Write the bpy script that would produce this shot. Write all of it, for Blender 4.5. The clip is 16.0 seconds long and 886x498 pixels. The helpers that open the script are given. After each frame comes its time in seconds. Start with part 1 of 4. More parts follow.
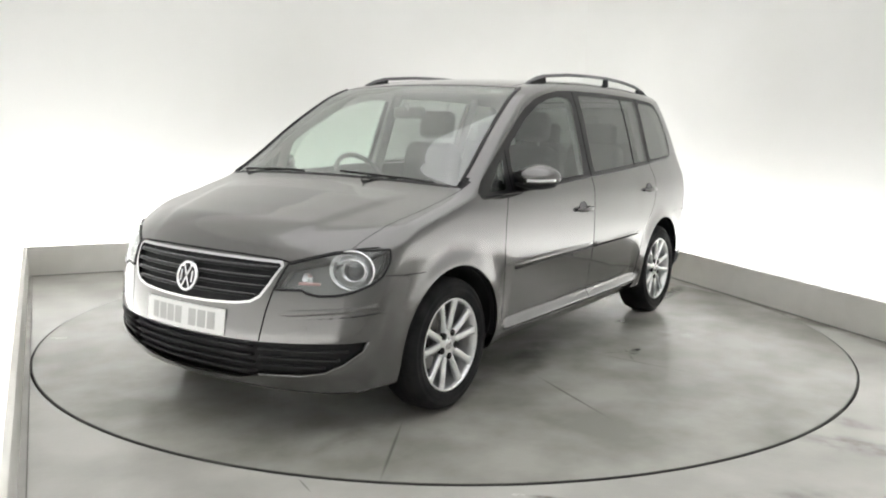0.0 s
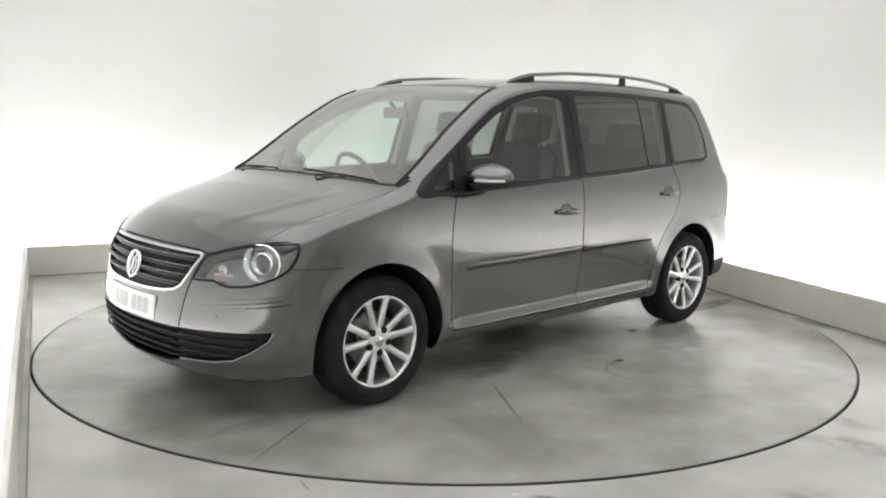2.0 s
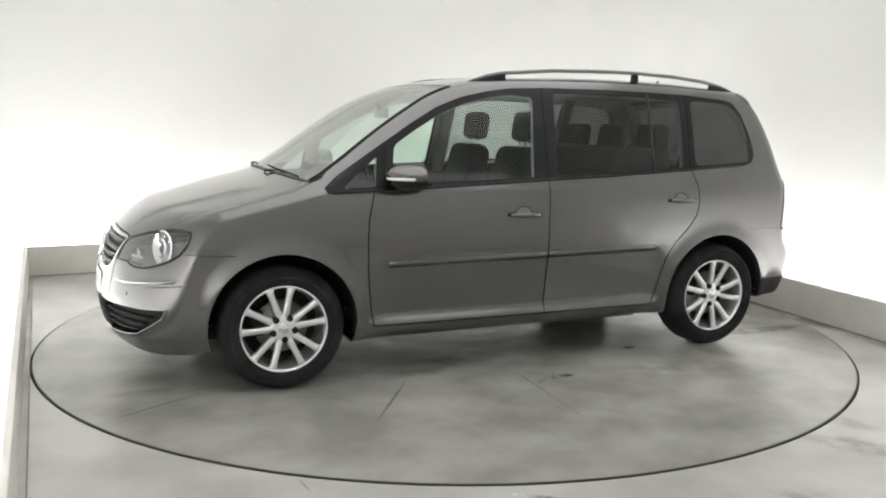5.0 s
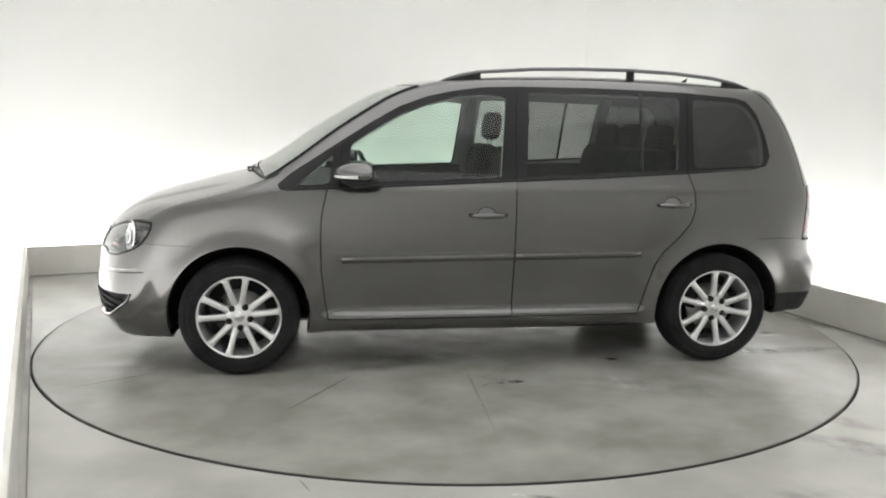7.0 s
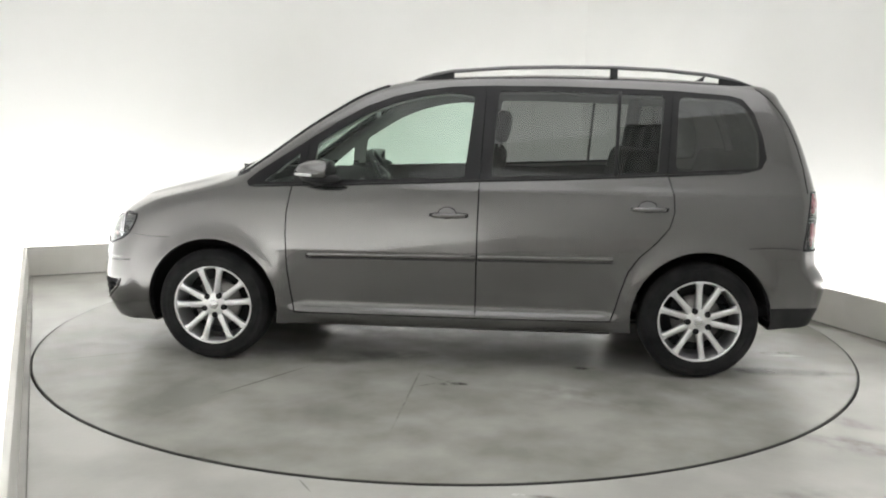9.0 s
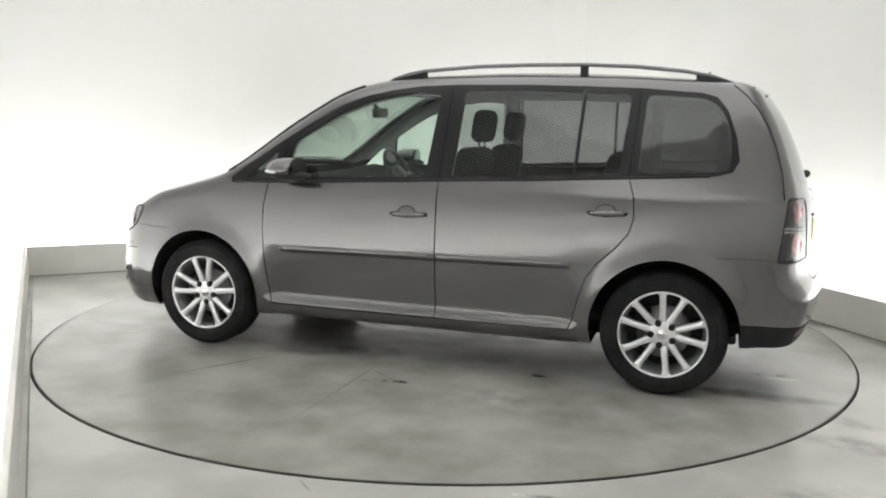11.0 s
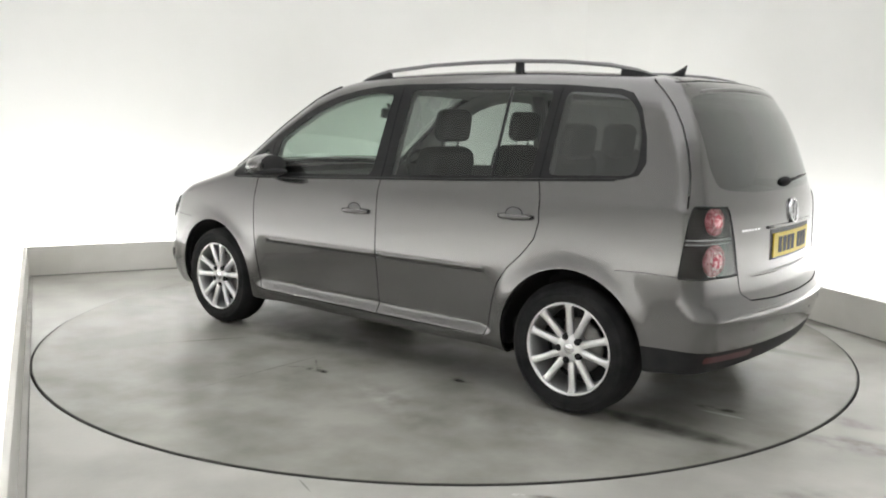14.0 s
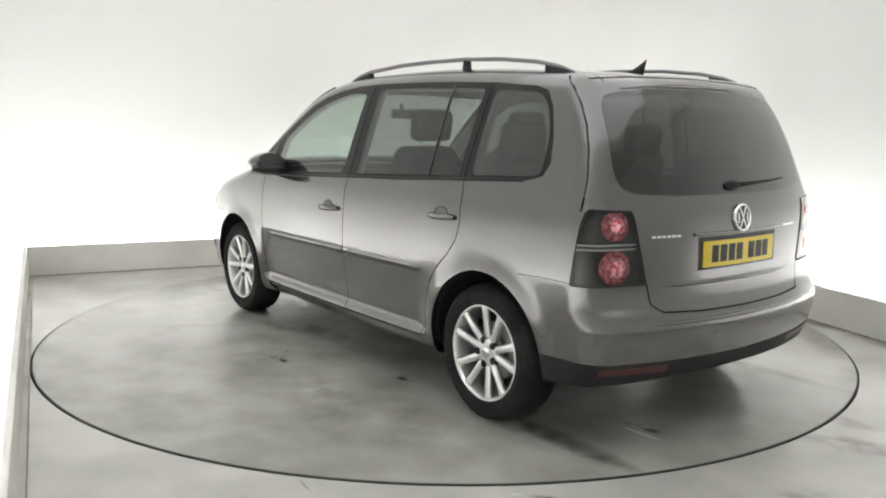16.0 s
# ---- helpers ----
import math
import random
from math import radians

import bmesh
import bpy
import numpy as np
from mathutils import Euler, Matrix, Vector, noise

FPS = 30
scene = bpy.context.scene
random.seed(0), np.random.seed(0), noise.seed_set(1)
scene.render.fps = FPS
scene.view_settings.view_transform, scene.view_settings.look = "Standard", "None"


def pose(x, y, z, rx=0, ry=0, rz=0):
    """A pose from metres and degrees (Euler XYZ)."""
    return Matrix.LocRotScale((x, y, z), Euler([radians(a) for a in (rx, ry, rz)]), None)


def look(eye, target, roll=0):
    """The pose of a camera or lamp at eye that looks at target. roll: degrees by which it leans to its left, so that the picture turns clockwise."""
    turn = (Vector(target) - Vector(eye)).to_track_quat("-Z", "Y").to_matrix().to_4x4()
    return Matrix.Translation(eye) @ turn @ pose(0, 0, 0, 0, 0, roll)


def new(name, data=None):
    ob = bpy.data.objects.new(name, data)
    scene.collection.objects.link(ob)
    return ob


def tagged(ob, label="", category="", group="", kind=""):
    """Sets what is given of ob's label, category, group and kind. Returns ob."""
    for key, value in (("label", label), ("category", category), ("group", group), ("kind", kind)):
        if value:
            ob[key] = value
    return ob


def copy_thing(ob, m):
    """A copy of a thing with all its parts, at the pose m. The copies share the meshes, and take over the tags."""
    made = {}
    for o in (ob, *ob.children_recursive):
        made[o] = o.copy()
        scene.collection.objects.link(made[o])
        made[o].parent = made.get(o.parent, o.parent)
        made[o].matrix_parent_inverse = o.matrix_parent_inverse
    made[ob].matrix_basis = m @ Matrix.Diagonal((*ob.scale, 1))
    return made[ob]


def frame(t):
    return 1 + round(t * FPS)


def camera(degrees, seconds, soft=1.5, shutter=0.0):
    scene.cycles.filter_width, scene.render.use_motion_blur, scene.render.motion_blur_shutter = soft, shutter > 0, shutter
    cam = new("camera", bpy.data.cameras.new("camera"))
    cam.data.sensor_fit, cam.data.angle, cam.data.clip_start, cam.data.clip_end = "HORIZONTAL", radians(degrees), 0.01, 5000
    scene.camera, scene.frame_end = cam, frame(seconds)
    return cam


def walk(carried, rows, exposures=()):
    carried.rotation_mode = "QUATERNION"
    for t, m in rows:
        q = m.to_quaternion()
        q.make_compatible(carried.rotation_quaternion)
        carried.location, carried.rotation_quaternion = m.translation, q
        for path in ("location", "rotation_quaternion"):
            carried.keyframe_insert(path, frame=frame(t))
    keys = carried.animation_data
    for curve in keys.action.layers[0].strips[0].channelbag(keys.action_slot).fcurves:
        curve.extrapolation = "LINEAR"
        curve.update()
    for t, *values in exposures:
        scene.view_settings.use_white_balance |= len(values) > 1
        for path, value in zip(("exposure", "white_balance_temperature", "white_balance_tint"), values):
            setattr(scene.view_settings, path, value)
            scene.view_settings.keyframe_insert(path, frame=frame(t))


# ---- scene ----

# ---------------------------------------------------------------- camera
cam = camera(56.37, 16.0, soft=2.0)
EYE = Vector((0.0, -5.326, 1.356))
STILL = look(EYE, EYE + Vector((-0.00623, 0.98835, -0.15209)), roll=0.94)
walk(cam, [(0, STILL), (16.0, STILL)])

# ---------------------------------------------------------------- light
world = bpy.data.worlds.new("world")
scene.world = world
world.use_nodes = True
world.node_tree.nodes["Background"].inputs[0].default_value = (0.9, 0.95, 1.0, 1)
world.node_tree.nodes["Background"].inputs[1].default_value = 0.02
scene.view_settings.exposure = 0.2
TUBE_GLOW, PANEL_GLOW = 14.0, 0.64


# ---------------------------------------------------------------- materials
def material(name, base=(0.5, 0.5, 0.5), rough=0.5, metal=0.0, **more):
    m = bpy.data.materials.new(name)
    m.use_nodes = True
    p = m.node_tree.nodes["Principled BSDF"]
    p.inputs["Base Color"].default_value = (*base, 1)
    p.inputs["Roughness"].default_value = rough
    p.inputs["Metallic"].default_value = metal
    for key, value in more.items():
        p.inputs[key.replace("_", " ")].default_value = value
    return m


def node(m, kind, **props):
    n = m.node_tree.nodes.new(kind)
    for key, value in props.items():
        if key in n.inputs:
            n.inputs[key].default_value = value
    return n


def link(m, a, b):
    m.node_tree.links.new(a, b)


def shader(m):
    return m.node_tree.nodes["Principled BSDF"]


def mottle(m, c1, c2, scale, detail=4.0, lo=0.35, hi=0.65, bump=0.0, bump_scale=60.0, rough=None, extra=None):
    """Two-scale colour variation and fine relief in the object's own space."""
    co = node(m, "ShaderNodeTexCoord")
    n = node(m, "ShaderNodeTexNoise", Scale=scale, Detail=detail)
    link(m, co.outputs["Object"], n.inputs["Vector"])
    r = node(m, "ShaderNodeValToRGB")
    r.color_ramp.elements[0].position, r.color_ramp.elements[1].position = lo, hi
    r.color_ramp.elements[0].color, r.color_ramp.elements[1].color = (*c1, 1), (*c2, 1)
    link(m, n.outputs["Fac"], r.inputs["Fac"])
    link(m, r.outputs["Color"], shader(m).inputs["Base Color"])
    if bump:
        f = node(m, "ShaderNodeTexNoise", Scale=bump_scale, Detail=3.0)
        link(m, co.outputs["Object"], f.inputs["Vector"])
        b = node(m, "ShaderNodeBump", Strength=bump, Distance=0.01)
        link(m, f.outputs["Fac"], b.inputs["Height"])
        link(m, b.outputs["Normal"], shader(m).inputs["Normal"])
    if rough:
        q = node(m, "ShaderNodeMapRange")
        q.inputs["To Min"].default_value, q.inputs["To Max"].default_value = rough
        link(m, n.outputs["Fac"], q.inputs["Value"])
        link(m, q.outputs["Result"], shader(m).inputs["Roughness"])
    return co, r


PAINT = material("grey_metallic_paint", (0.146, 0.143, 0.1425), 0.22, 0.88, Coat_Weight=1.0, Coat_Roughness=0.015)
BLACK = material("black_plastic", (0.018, 0.018, 0.019), 0.6, Specular_IOR_Level=0.25)
TRIM = material("dark_trim", (0.012, 0.012, 0.013), 0.28, Specular_IOR_Level=0.3)
LINING = material("dark_lining", (0.016, 0.016, 0.017), 0.85, Specular_IOR_Level=0.2)
RUBBER = material("tyre_rubber", (0.016, 0.016, 0.017), 0.8, Specular_IOR_Level=0.2)
ALLOY = material("silver_alloy", (0.80, 0.80, 0.81), 0.3, 0.8)
CHROME = material("chrome", (0.8, 0.8, 0.82), 0.1, 1.0)


def pane(name, tint, floor_gloss=0.045):
    """A thin pane: it lets light through, tinted, and mirrors more at a glancing angle."""
    m = bpy.data.materials.new(name)
    m.use_nodes = True
    t = m.node_tree
    t.nodes.remove(t.nodes["Principled BSDF"])
    out = t.nodes["Material Output"]
    mix, face = t.nodes.new("ShaderNodeMixShader"), t.nodes.new("ShaderNodeLayerWeight")
    power, scale = t.nodes.new("ShaderNodeMath"), t.nodes.new("ShaderNodeMapRange")
    clear, gloss = t.nodes.new("ShaderNodeBsdfTransparent"), t.nodes.new("ShaderNodeBsdfGlossy")
    face.inputs["Blend"].default_value = 0.5
    power.operation = "POWER"
    power.inputs[1].default_value = 3.0
    scale.inputs["To Min"].default_value, scale.inputs["To Max"].default_value = floor_gloss, 0.95
    clear.inputs["Color"].default_value = (*tint, 1)
    gloss.inputs["Roughness"].default_value = 0.015
    gloss.inputs["Color"].default_value = (0.95, 0.97, 0.96, 1)
    t.links.new(face.outputs["Facing"], power.inputs[0])
    t.links.new(power.outputs[0], scale.inputs["Value"])
    t.links.new(scale.outputs["Result"], mix.inputs[0])
    t.links.new(clear.outputs[0], mix.inputs[1])
    t.links.new(gloss.outputs[0], mix.inputs[2])
    t.links.new(mix.outputs[0], out.inputs["Surface"])
    return m


GLASS = pane("clear_glass", (0.70, 0.80, 0.74))
SCREEN_GLASS = pane("windscreen_glass", (0.70, 0.80, 0.74), 0.18)
TINTED = pane("tinted_glass", (0.36, 0.375, 0.365))
REAR_TINT = pane("dark_tinted_glass", (0.085, 0.088, 0.085), 0.075)
QUARTER_TINT = pane("privacy_glass", (0.12, 0.125, 0.12), 0.085)
LENS = pane("clear_lens", (0.88, 0.9, 0.9), 0.13)
SMOKED = pane("smoked_lens", (0.72, 0.69, 0.69))
RED = material("red_reflector", (0.07, 0.008, 0.010), 0.35)
RED_LENS = material("red_lens", (0.55, 0.09, 0.12), 0.12, Coat_Weight=1.0)
RED_BRIGHT = material("pale_red_lens", (0.72, 0.2, 0.24), 0.1, Coat_Weight=1.0)
AMBER = material("indicator_bulb", (0.72, 0.42, 0.42), 0.3)
HOUSING = material("lamp_housing_grey", (0.25, 0.25, 0.252), 0.3, 0.6)
LAMP_BACK = material("lamp_back_dark", (0.03, 0.028, 0.028), 0.35)
LENS_DARK = material("projector_glass", (0.10, 0.10, 0.11), 0.08, 0.6)
LENS_WHITE = material("white_lens", (0.75, 0.75, 0.75), 0.15)
LENS_GREY = material("grey_lens", (0.34, 0.34, 0.345), 0.15, Coat_Weight=1.0)
DARK_MIRROR = material("dark_mirror_glass", (0.05, 0.05, 0.05), 0.1)
BAND_DARK = material("dark_steel", (0.045, 0.044, 0.04), 0.6, 0.1)
STEEL = material("worn_steel", (0.32, 0.31, 0.30), 0.4, 0.9)
RAIL = material("rail_silver", (0.20, 0.20, 0.205), 0.4, 0.7)
CHROME_DIM = material("dim_chrome", (0.30, 0.30, 0.31), 0.25, 1.0)
CLOTH = material("seat_cloth", (0.022, 0.022, 0.024), 0.9, Specular_IOR_Level=0.1)
HEADLINING = material("headlining_cloth", (0.36, 0.36, 0.35), 0.9, Specular_IOR_Level=0.1)
TRIM_GREY = material("grey_trim", (0.20, 0.20, 0.20), 0.7)
PLATE_WHITE = material("white_plate", (0.78, 0.78, 0.77), 0.25)
PLATE_YELLOW = material("yellow_plate", (0.72, 0.55, 0.03), 0.35)
# front plate ink made grey: strong light's washout is in its colour
PLATE_GREY = material("faded_plate_ink", (0.45, 0.45, 0.445), 0.5)
PLATE_INK = material("plate_ink", (0.02, 0.02, 0.02), 0.5)
WALL = material("white_wall_paint", (0.82, 0.82, 0.80), 0.75)
LEDGE = material("ledge_paint", (0.70, 0.69, 0.66), 0.6)
FLOOR = material("painted_concrete", (0.36, 0.357, 0.335), 0.32, Specular_IOR_Level=0.65)
DISC = material("turntable_concrete", (0.36, 0.357, 0.335), 0.3, Specular_IOR_Level=0.65)
FOOT_LINE = material("joint_sealant", (0.20, 0.195, 0.18), 0.7)
DARK = material("seam_dirt", (0.02, 0.02, 0.018), 0.9)
GLOW = material("tube_glow", (1, 1, 1), 0.5, Emission_Color=(0.995, 0.995, 1.0, 1), Emission_Strength=TUBE_GLOW)
PANEL = material("panel_glow", (1, 1, 1), 0.5, Emission_Color=(0.995, 0.995, 1.0, 1), Emission_Strength=PANEL_GLOW)



def blob(m, co, x, y, rx, ry, angle=0.0, soft=0.6):
    """A soft-edged elliptical mark on a floor: 1 in its middle, 0 outside."""
    g = node(m, "ShaderNodeMapping")
    g.vector_type = "TEXTURE"
    g.inputs["Location"].default_value = (x, y, 0)
    g.inputs["Rotation"].default_value = (0, 0, radians(angle))
    g.inputs["Scale"].default_value = (rx, ry, 1)
    link(m, co.outputs["Object"], g.inputs["Vector"])
    n = node(m, "ShaderNodeVectorMath")
    n.operation = "LENGTH"
    link(m, g.outputs["Vector"], n.inputs[0])
    r = node(m, "ShaderNodeMapRange")
    r.interpolation_type = "SMOOTHSTEP"
    r.inputs["From Min"].default_value, r.inputs["From Max"].default_value = 1.0, 1.0 - soft
    link(m, n.outputs["Value"], r.inputs["Value"])
    return r.outputs["Result"]


def marked(m, co, ramp, marks):
    """Lays stains and painted shade over the base colour; each mark: blob arguments, colour, strength, scale of its
    break-up (0: none).
    """
    last = ramp.outputs["Color"]
    for args, colour, strength, scale in marks:
        fac = blob(m, co, *args)
        k = node(m, "ShaderNodeMath")
        k.operation = "MULTIPLY"
        k.inputs[1].default_value = strength
        link(m, fac, k.inputs[0])
        fac = k.outputs[0]
        if scale:
            n = node(m, "ShaderNodeTexNoise", Scale=scale, Detail=5.0)
            link(m, co.outputs["Object"], n.inputs["Vector"])
            r = node(m, "ShaderNodeMapRange")
            r.inputs["From Min"].default_value, r.inputs["From Max"].default_value = 0.38, 0.6
            link(m, n.outputs["Fac"], r.inputs["Value"])
            q = node(m, "ShaderNodeMath")
            q.operation = "MULTIPLY"
            link(m, fac, q.inputs[0])
            link(m, r.outputs["Result"], q.inputs[1])
            fac = q.outputs[0]
        mix = node(m, "ShaderNodeMixRGB")
        link(m, fac, mix.inputs["Fac"])
        link(m, last, mix.inputs["Color1"])
        mix.inputs["Color2"].default_value = (*colour, 1)
        last = mix.outputs["Color"]
    link(m, last, shader(m).inputs["Base Color"])


GRIME_SHADE, SCUFF, PALE = (0.14, 0.13, 0.11), (0.07, 0.068, 0.06), (0.75, 0.75, 0.73)
co, ramp = mottle(FLOOR, (0.45, 0.445, 0.415), (0.575, 0.57, 0.538), 1.6, 6.0, 0.38, 0.63, 0.06, 40.0, (0.15, 0.33))
marked(FLOOR, co, ramp, [((1.80, -1.90, 0.32, 0.14, -25.0, 0.8), GRIME_SHADE, 0.9, 6.0), ((1.9, -1.62, 0.22, 0.10, -50.0, 0.8), GRIME_SHADE, 0.5, 7.0), ((2.43, 0.85, 1.5, 0.17, -70.0, 0.8), GRIME_SHADE, 0.75, 3.5),
                         ((2.05, 1.15, 0.7, 0.35, -55.0, 0.9), GRIME_SHADE, 0.35, 5.0), ((-2.9, 0.2, 1.6, 0.07, -63.6, 0.8), GRIME_SHADE, 0.35, 5.0), ((1.2, -2.45, 0.5, 0.12, 15.0, 0.8), GRIME_SHADE, 0.4, 8.0), ((0.35, -2.46, 0.11, 0.035, 0.0, 0.7), GRIME_SHADE, 0.8, 9.0), ((-0.525, -2.39, 0.08, 0.006, -60.0, 0.6), SCUFF, 0.4, 0.0),
                         ((2.70, 0.16, 1.1, 0.13, -71.0, 0.9), GRIME_SHADE, 0.8, 2.5)])
# deck toned darker than the floor, for the car's soft shadow and stains
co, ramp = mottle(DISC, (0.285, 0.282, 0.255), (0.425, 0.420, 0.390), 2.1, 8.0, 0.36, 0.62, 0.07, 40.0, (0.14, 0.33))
marked(DISC, co, ramp, [((-1.97, 0.835, 0.46, 0.075, 0.0, 0.75), SCUFF, 0.62, 0.0), ((-1.95, 0.84, 0.52, 0.10, 0.0, 0.6), SCUFF, 0.7, 7.0), ((-1.85, -0.85, 0.5, 0.08, 0.0, 0.7), SCUFF, 0.5, 0.0), ((1.9, 0.85, 0.5, 0.09, 0.0, 0.7), SCUFF, 0.25, 7.0),
                        ((-0.15, 1.30, 0.09, 0.04, 10.0, 0.6), SCUFF, 0.8, 14.0), ((-0.84, 0.93, 0.13, 0.05, 0.0, 0.7), SCUFF, 0.6, 10.0), ((-2.06, 0.44, 0.13, 0.04, 8.0, 0.6), SCUFF, 0.85, 12.0),
                        # the wide ellipse at (0, 0) paints shade and oil stains under the car
                        ((-2.1, 0.50, 0.13, 0.014, 4.0, 0.6), PALE, 0.8, 0.0), ((0.0, 0.0, 1.7, 0.8, 0.0, 0.9), GRIME_SHADE, 0.85, 2.5), ((0.55, 0.98, 0.35, 0.10, 10.0, 0.8), GRIME_SHADE, 0.5, 5.0),
                        ((0.84, 1.36, 0.42, 0.011, 57.8, 0.8), SCUFF, 0.6, 0.0), ((1.92, 1.07, 0.40, 0.010, 30.0, 0.8), SCUFF, 0.55, 0.0), ((0.06, 1.50, 0.66, 0.009, 88.0, 0.8), SCUFF, 0.45, 11.0),
                        ((-0.06, 1.30, 0.16, 0.012, 35.0, 0.7), SCUFF, 0.7, 9.0), ((-0.08, 1.24, 0.17, 0.010, -40.0, 0.7), SCUFF, 0.6, 9.0), ((-0.85, 0.93, 0.05, 0.025, 0.0, 0.6), SCUFF, 0.9, 0.0), ((-0.20, 1.30, 0.035, 0.02, 0.0, 0.6), SCUFF, 0.9, 0.0),
                        ((0.26, 0.82, 0.55, 0.16, 10.0, 0.8), SCUFF, 0.55, 4.0), ((-0.75, 1.35, 0.35, 0.25, 20.0, 0.9), PALE, 0.28, 6.0), ((-1.5, 1.25, 0.5, 0.2, 0.0, 0.9), PALE, 0.25, 5.0), ((-0.9, 1.45, 0.7, 0.2, -20.0, 0.9), GRIME_SHADE, 0.5, 4.0), ((0.3, 1.75, 0.9, 0.35, 12.0, 0.95), GRIME_SHADE, 0.35, 2.2), ((-1.2, 1.2, 0.8, 0.3, -30.0, 0.95), GRIME_SHADE, 0.45, 3.0), ((1.0, 0.9, 1.0, 0.25, 5.0, 0.9), GRIME_SHADE, 0.4, 3.0)])
mottle(WALL, (0.80, 0.80, 0.78), (0.84, 0.84, 0.825), 0.9, 3.0, 0.3, 0.7, 0.03, 90.0)
mottle(LEDGE, (0.70, 0.685, 0.64), (0.80, 0.785, 0.75), 2.2, 6.0, 0.35, 0.65, 0.04, 60.0)
mottle(RED_LENS, (0.34, 0.03, 0.05), (0.72, 0.20, 0.25), 45.0, 2.0, 0.4, 0.6, 0.6, 110.0)
mottle(RED_BRIGHT, (0.50, 0.06, 0.09), (0.85, 0.42, 0.46), 55.0, 2.0, 0.42, 0.6, 0.6, 110.0)
mottle(RUBBER, (0.012, 0.012, 0.013), (0.024, 0.024, 0.024), 9.0, 4.0, 0.35, 0.65, 0.15, 120.0)
mottle(CLOTH, (0.018, 0.018, 0.02), (0.03, 0.03, 0.032), 30.0, 3.0, 0.3, 0.7, 0.3, 300.0)
mottle(BLACK, (0.015, 0.015, 0.016), (0.024, 0.024, 0.025), 12.0, 3.0, 0.3, 0.7, 0.1, 250.0)


# ---------------------------------------------------------------- mesh helpers
def mesh_object(name, bm, mat, parent=None, label="", smooth=True):
    me = bpy.data.meshes.new(name)
    bm.to_mesh(me)
    bm.free()
    if smooth:
        me.shade_smooth()
    ob = new(name, me)
    for m in (mat if isinstance(mat, (list, tuple)) else [mat]):
        me.materials.append(m)
    ob.parent = parent
    if label:
        tagged(ob, label)
    return ob


def part(name, bm, mat, parent, label="", smooth=True):
    return mesh_object(name, bm, mat, parent, label, smooth)


def slab(bm, a, b, w, z0, z1):
    """An upright box over the segment a-b, of width w to its right side."""
    a, b = Vector(a), Vector(b)
    d = (b - a).normalized()
    n = Vector((d.y, -d.x)) * w
    lower = [bm.verts.new((p.x, p.y, z0)) for p in (a, b, b + n, a + n)]
    upper = [bm.verts.new((p.x, p.y, z1)) for p in (a, b, b + n, a + n)]
    bm.faces.new(lower[::-1]), bm.faces.new(upper)
    for i in range(4):
        j = (i + 1) % 4
        bm.faces.new((lower[i], lower[j], upper[j], upper[i]))


def bevelled(bm, width, segments=2):
    bmesh.ops.recalc_face_normals(bm, faces=bm.faces)
    edges = [e for e in bm.edges if len(e.link_faces) == 2 and e.calc_face_angle(0) > 0.5]
    bmesh.ops.bevel(bm, geom=edges, offset=width, segments=segments, affect="EDGES", profile=0.5)


# ---------------------------------------------------------------- the studio
RC = Vector((-0.015, 0.156))          # turntable centre
RING = 2.527
FLOOR_Z = -0.005                      # the deck stands this far proud of the floor
LH = 0.245                            # ledge height
A = Vector((-3.58, 1.59))
B = Vector((1.36, 3.93))
D = A + Vector((0.444, -0.896)) * 8.3
C = B + Vector((0.345, -0.939)) * 8.6
CORNERS = [A, B, C, D]


def outset(points, d):
    """The polygon (clockwise) moved outwards by d."""
    out = []
    for i, p in enumerate(points):
        q, r = points[i - 1], points[(i + 1) % len(points)]
        e, f = (p - q).normalized(), (r - p).normalized()
        m, n = Vector((-e.y, e.x)), Vector((-f.y, f.x))
        k = (m + n) / (1 + m.dot(n))
        out.append(p + k * d)
    return out


def ring_of(bm, z, radius, count=192, centre=RC):
    return [bm.verts.new((centre.x + radius * math.cos(2 * math.pi * i / count), centre.y + radius * math.sin(2 * math.pi * i / count), z)) for i in range(count)]


def build_floor():
    bm = bmesh.new()
    inner = ring_of(bm, FLOOR_Z, RING + 0.004)
    low = ring_of(bm, -0.08, RING + 0.004)
    count = len(inner)
    far = [bm.verts.new((RC.x + 9 * math.cos(2 * math.pi * i / count), RC.y + 9 * math.sin(2 * math.pi * i / count), FLOOR_Z)) for i in range(count)]
    for i in range(count):
        j = (i + 1) % count
        bm.faces.new((inner[i], far[i], far[j], inner[j]))
        bm.faces.new((low[i], inner[i], inner[j], low[j]))
    tagged(mesh_object("floor", bm, FLOOR, smooth=False), "grey painted concrete studio floor with faint stains", "floor", kind="structure")
    # near-black sheet under the seam; the gap's shade is in its colour
    bm = bmesh.new()
    bm.faces.new(ring_of(bm, -0.08, RING + 0.2))
    tagged(mesh_object("turntable_pit", bm, DARK, smooth=False), "dark pit under the turntable seam", "pit", kind="structure")


def build_disc():
    table = new("turntable")
    table.location = (RC.x, RC.y, 0)
    zero = Vector((0, 0))
    # edge_band is added; its dark colour thickens the shaded line of the seam
    for name, mat, r1, r0, z1 in (("deck", DISC, RING - 0.012, None, 0.0), ("edge_band", BAND_DARK, RING - 0.004, RING - 0.0121, -0.001)):
        bm = bmesh.new()
        top, low = ring_of(bm, z1, r1, centre=zero), ring_of(bm, -0.06, r1, centre=zero)
        if r0 is None:
            bm.faces.new(top), bm.faces.new(low[::-1])
        else:
            t2, l2 = ring_of(bm, z1, r0, centre=zero), ring_of(bm, -0.06, r0, centre=zero)
        for i in range(len(top)):
            j = (i + 1) % len(top)
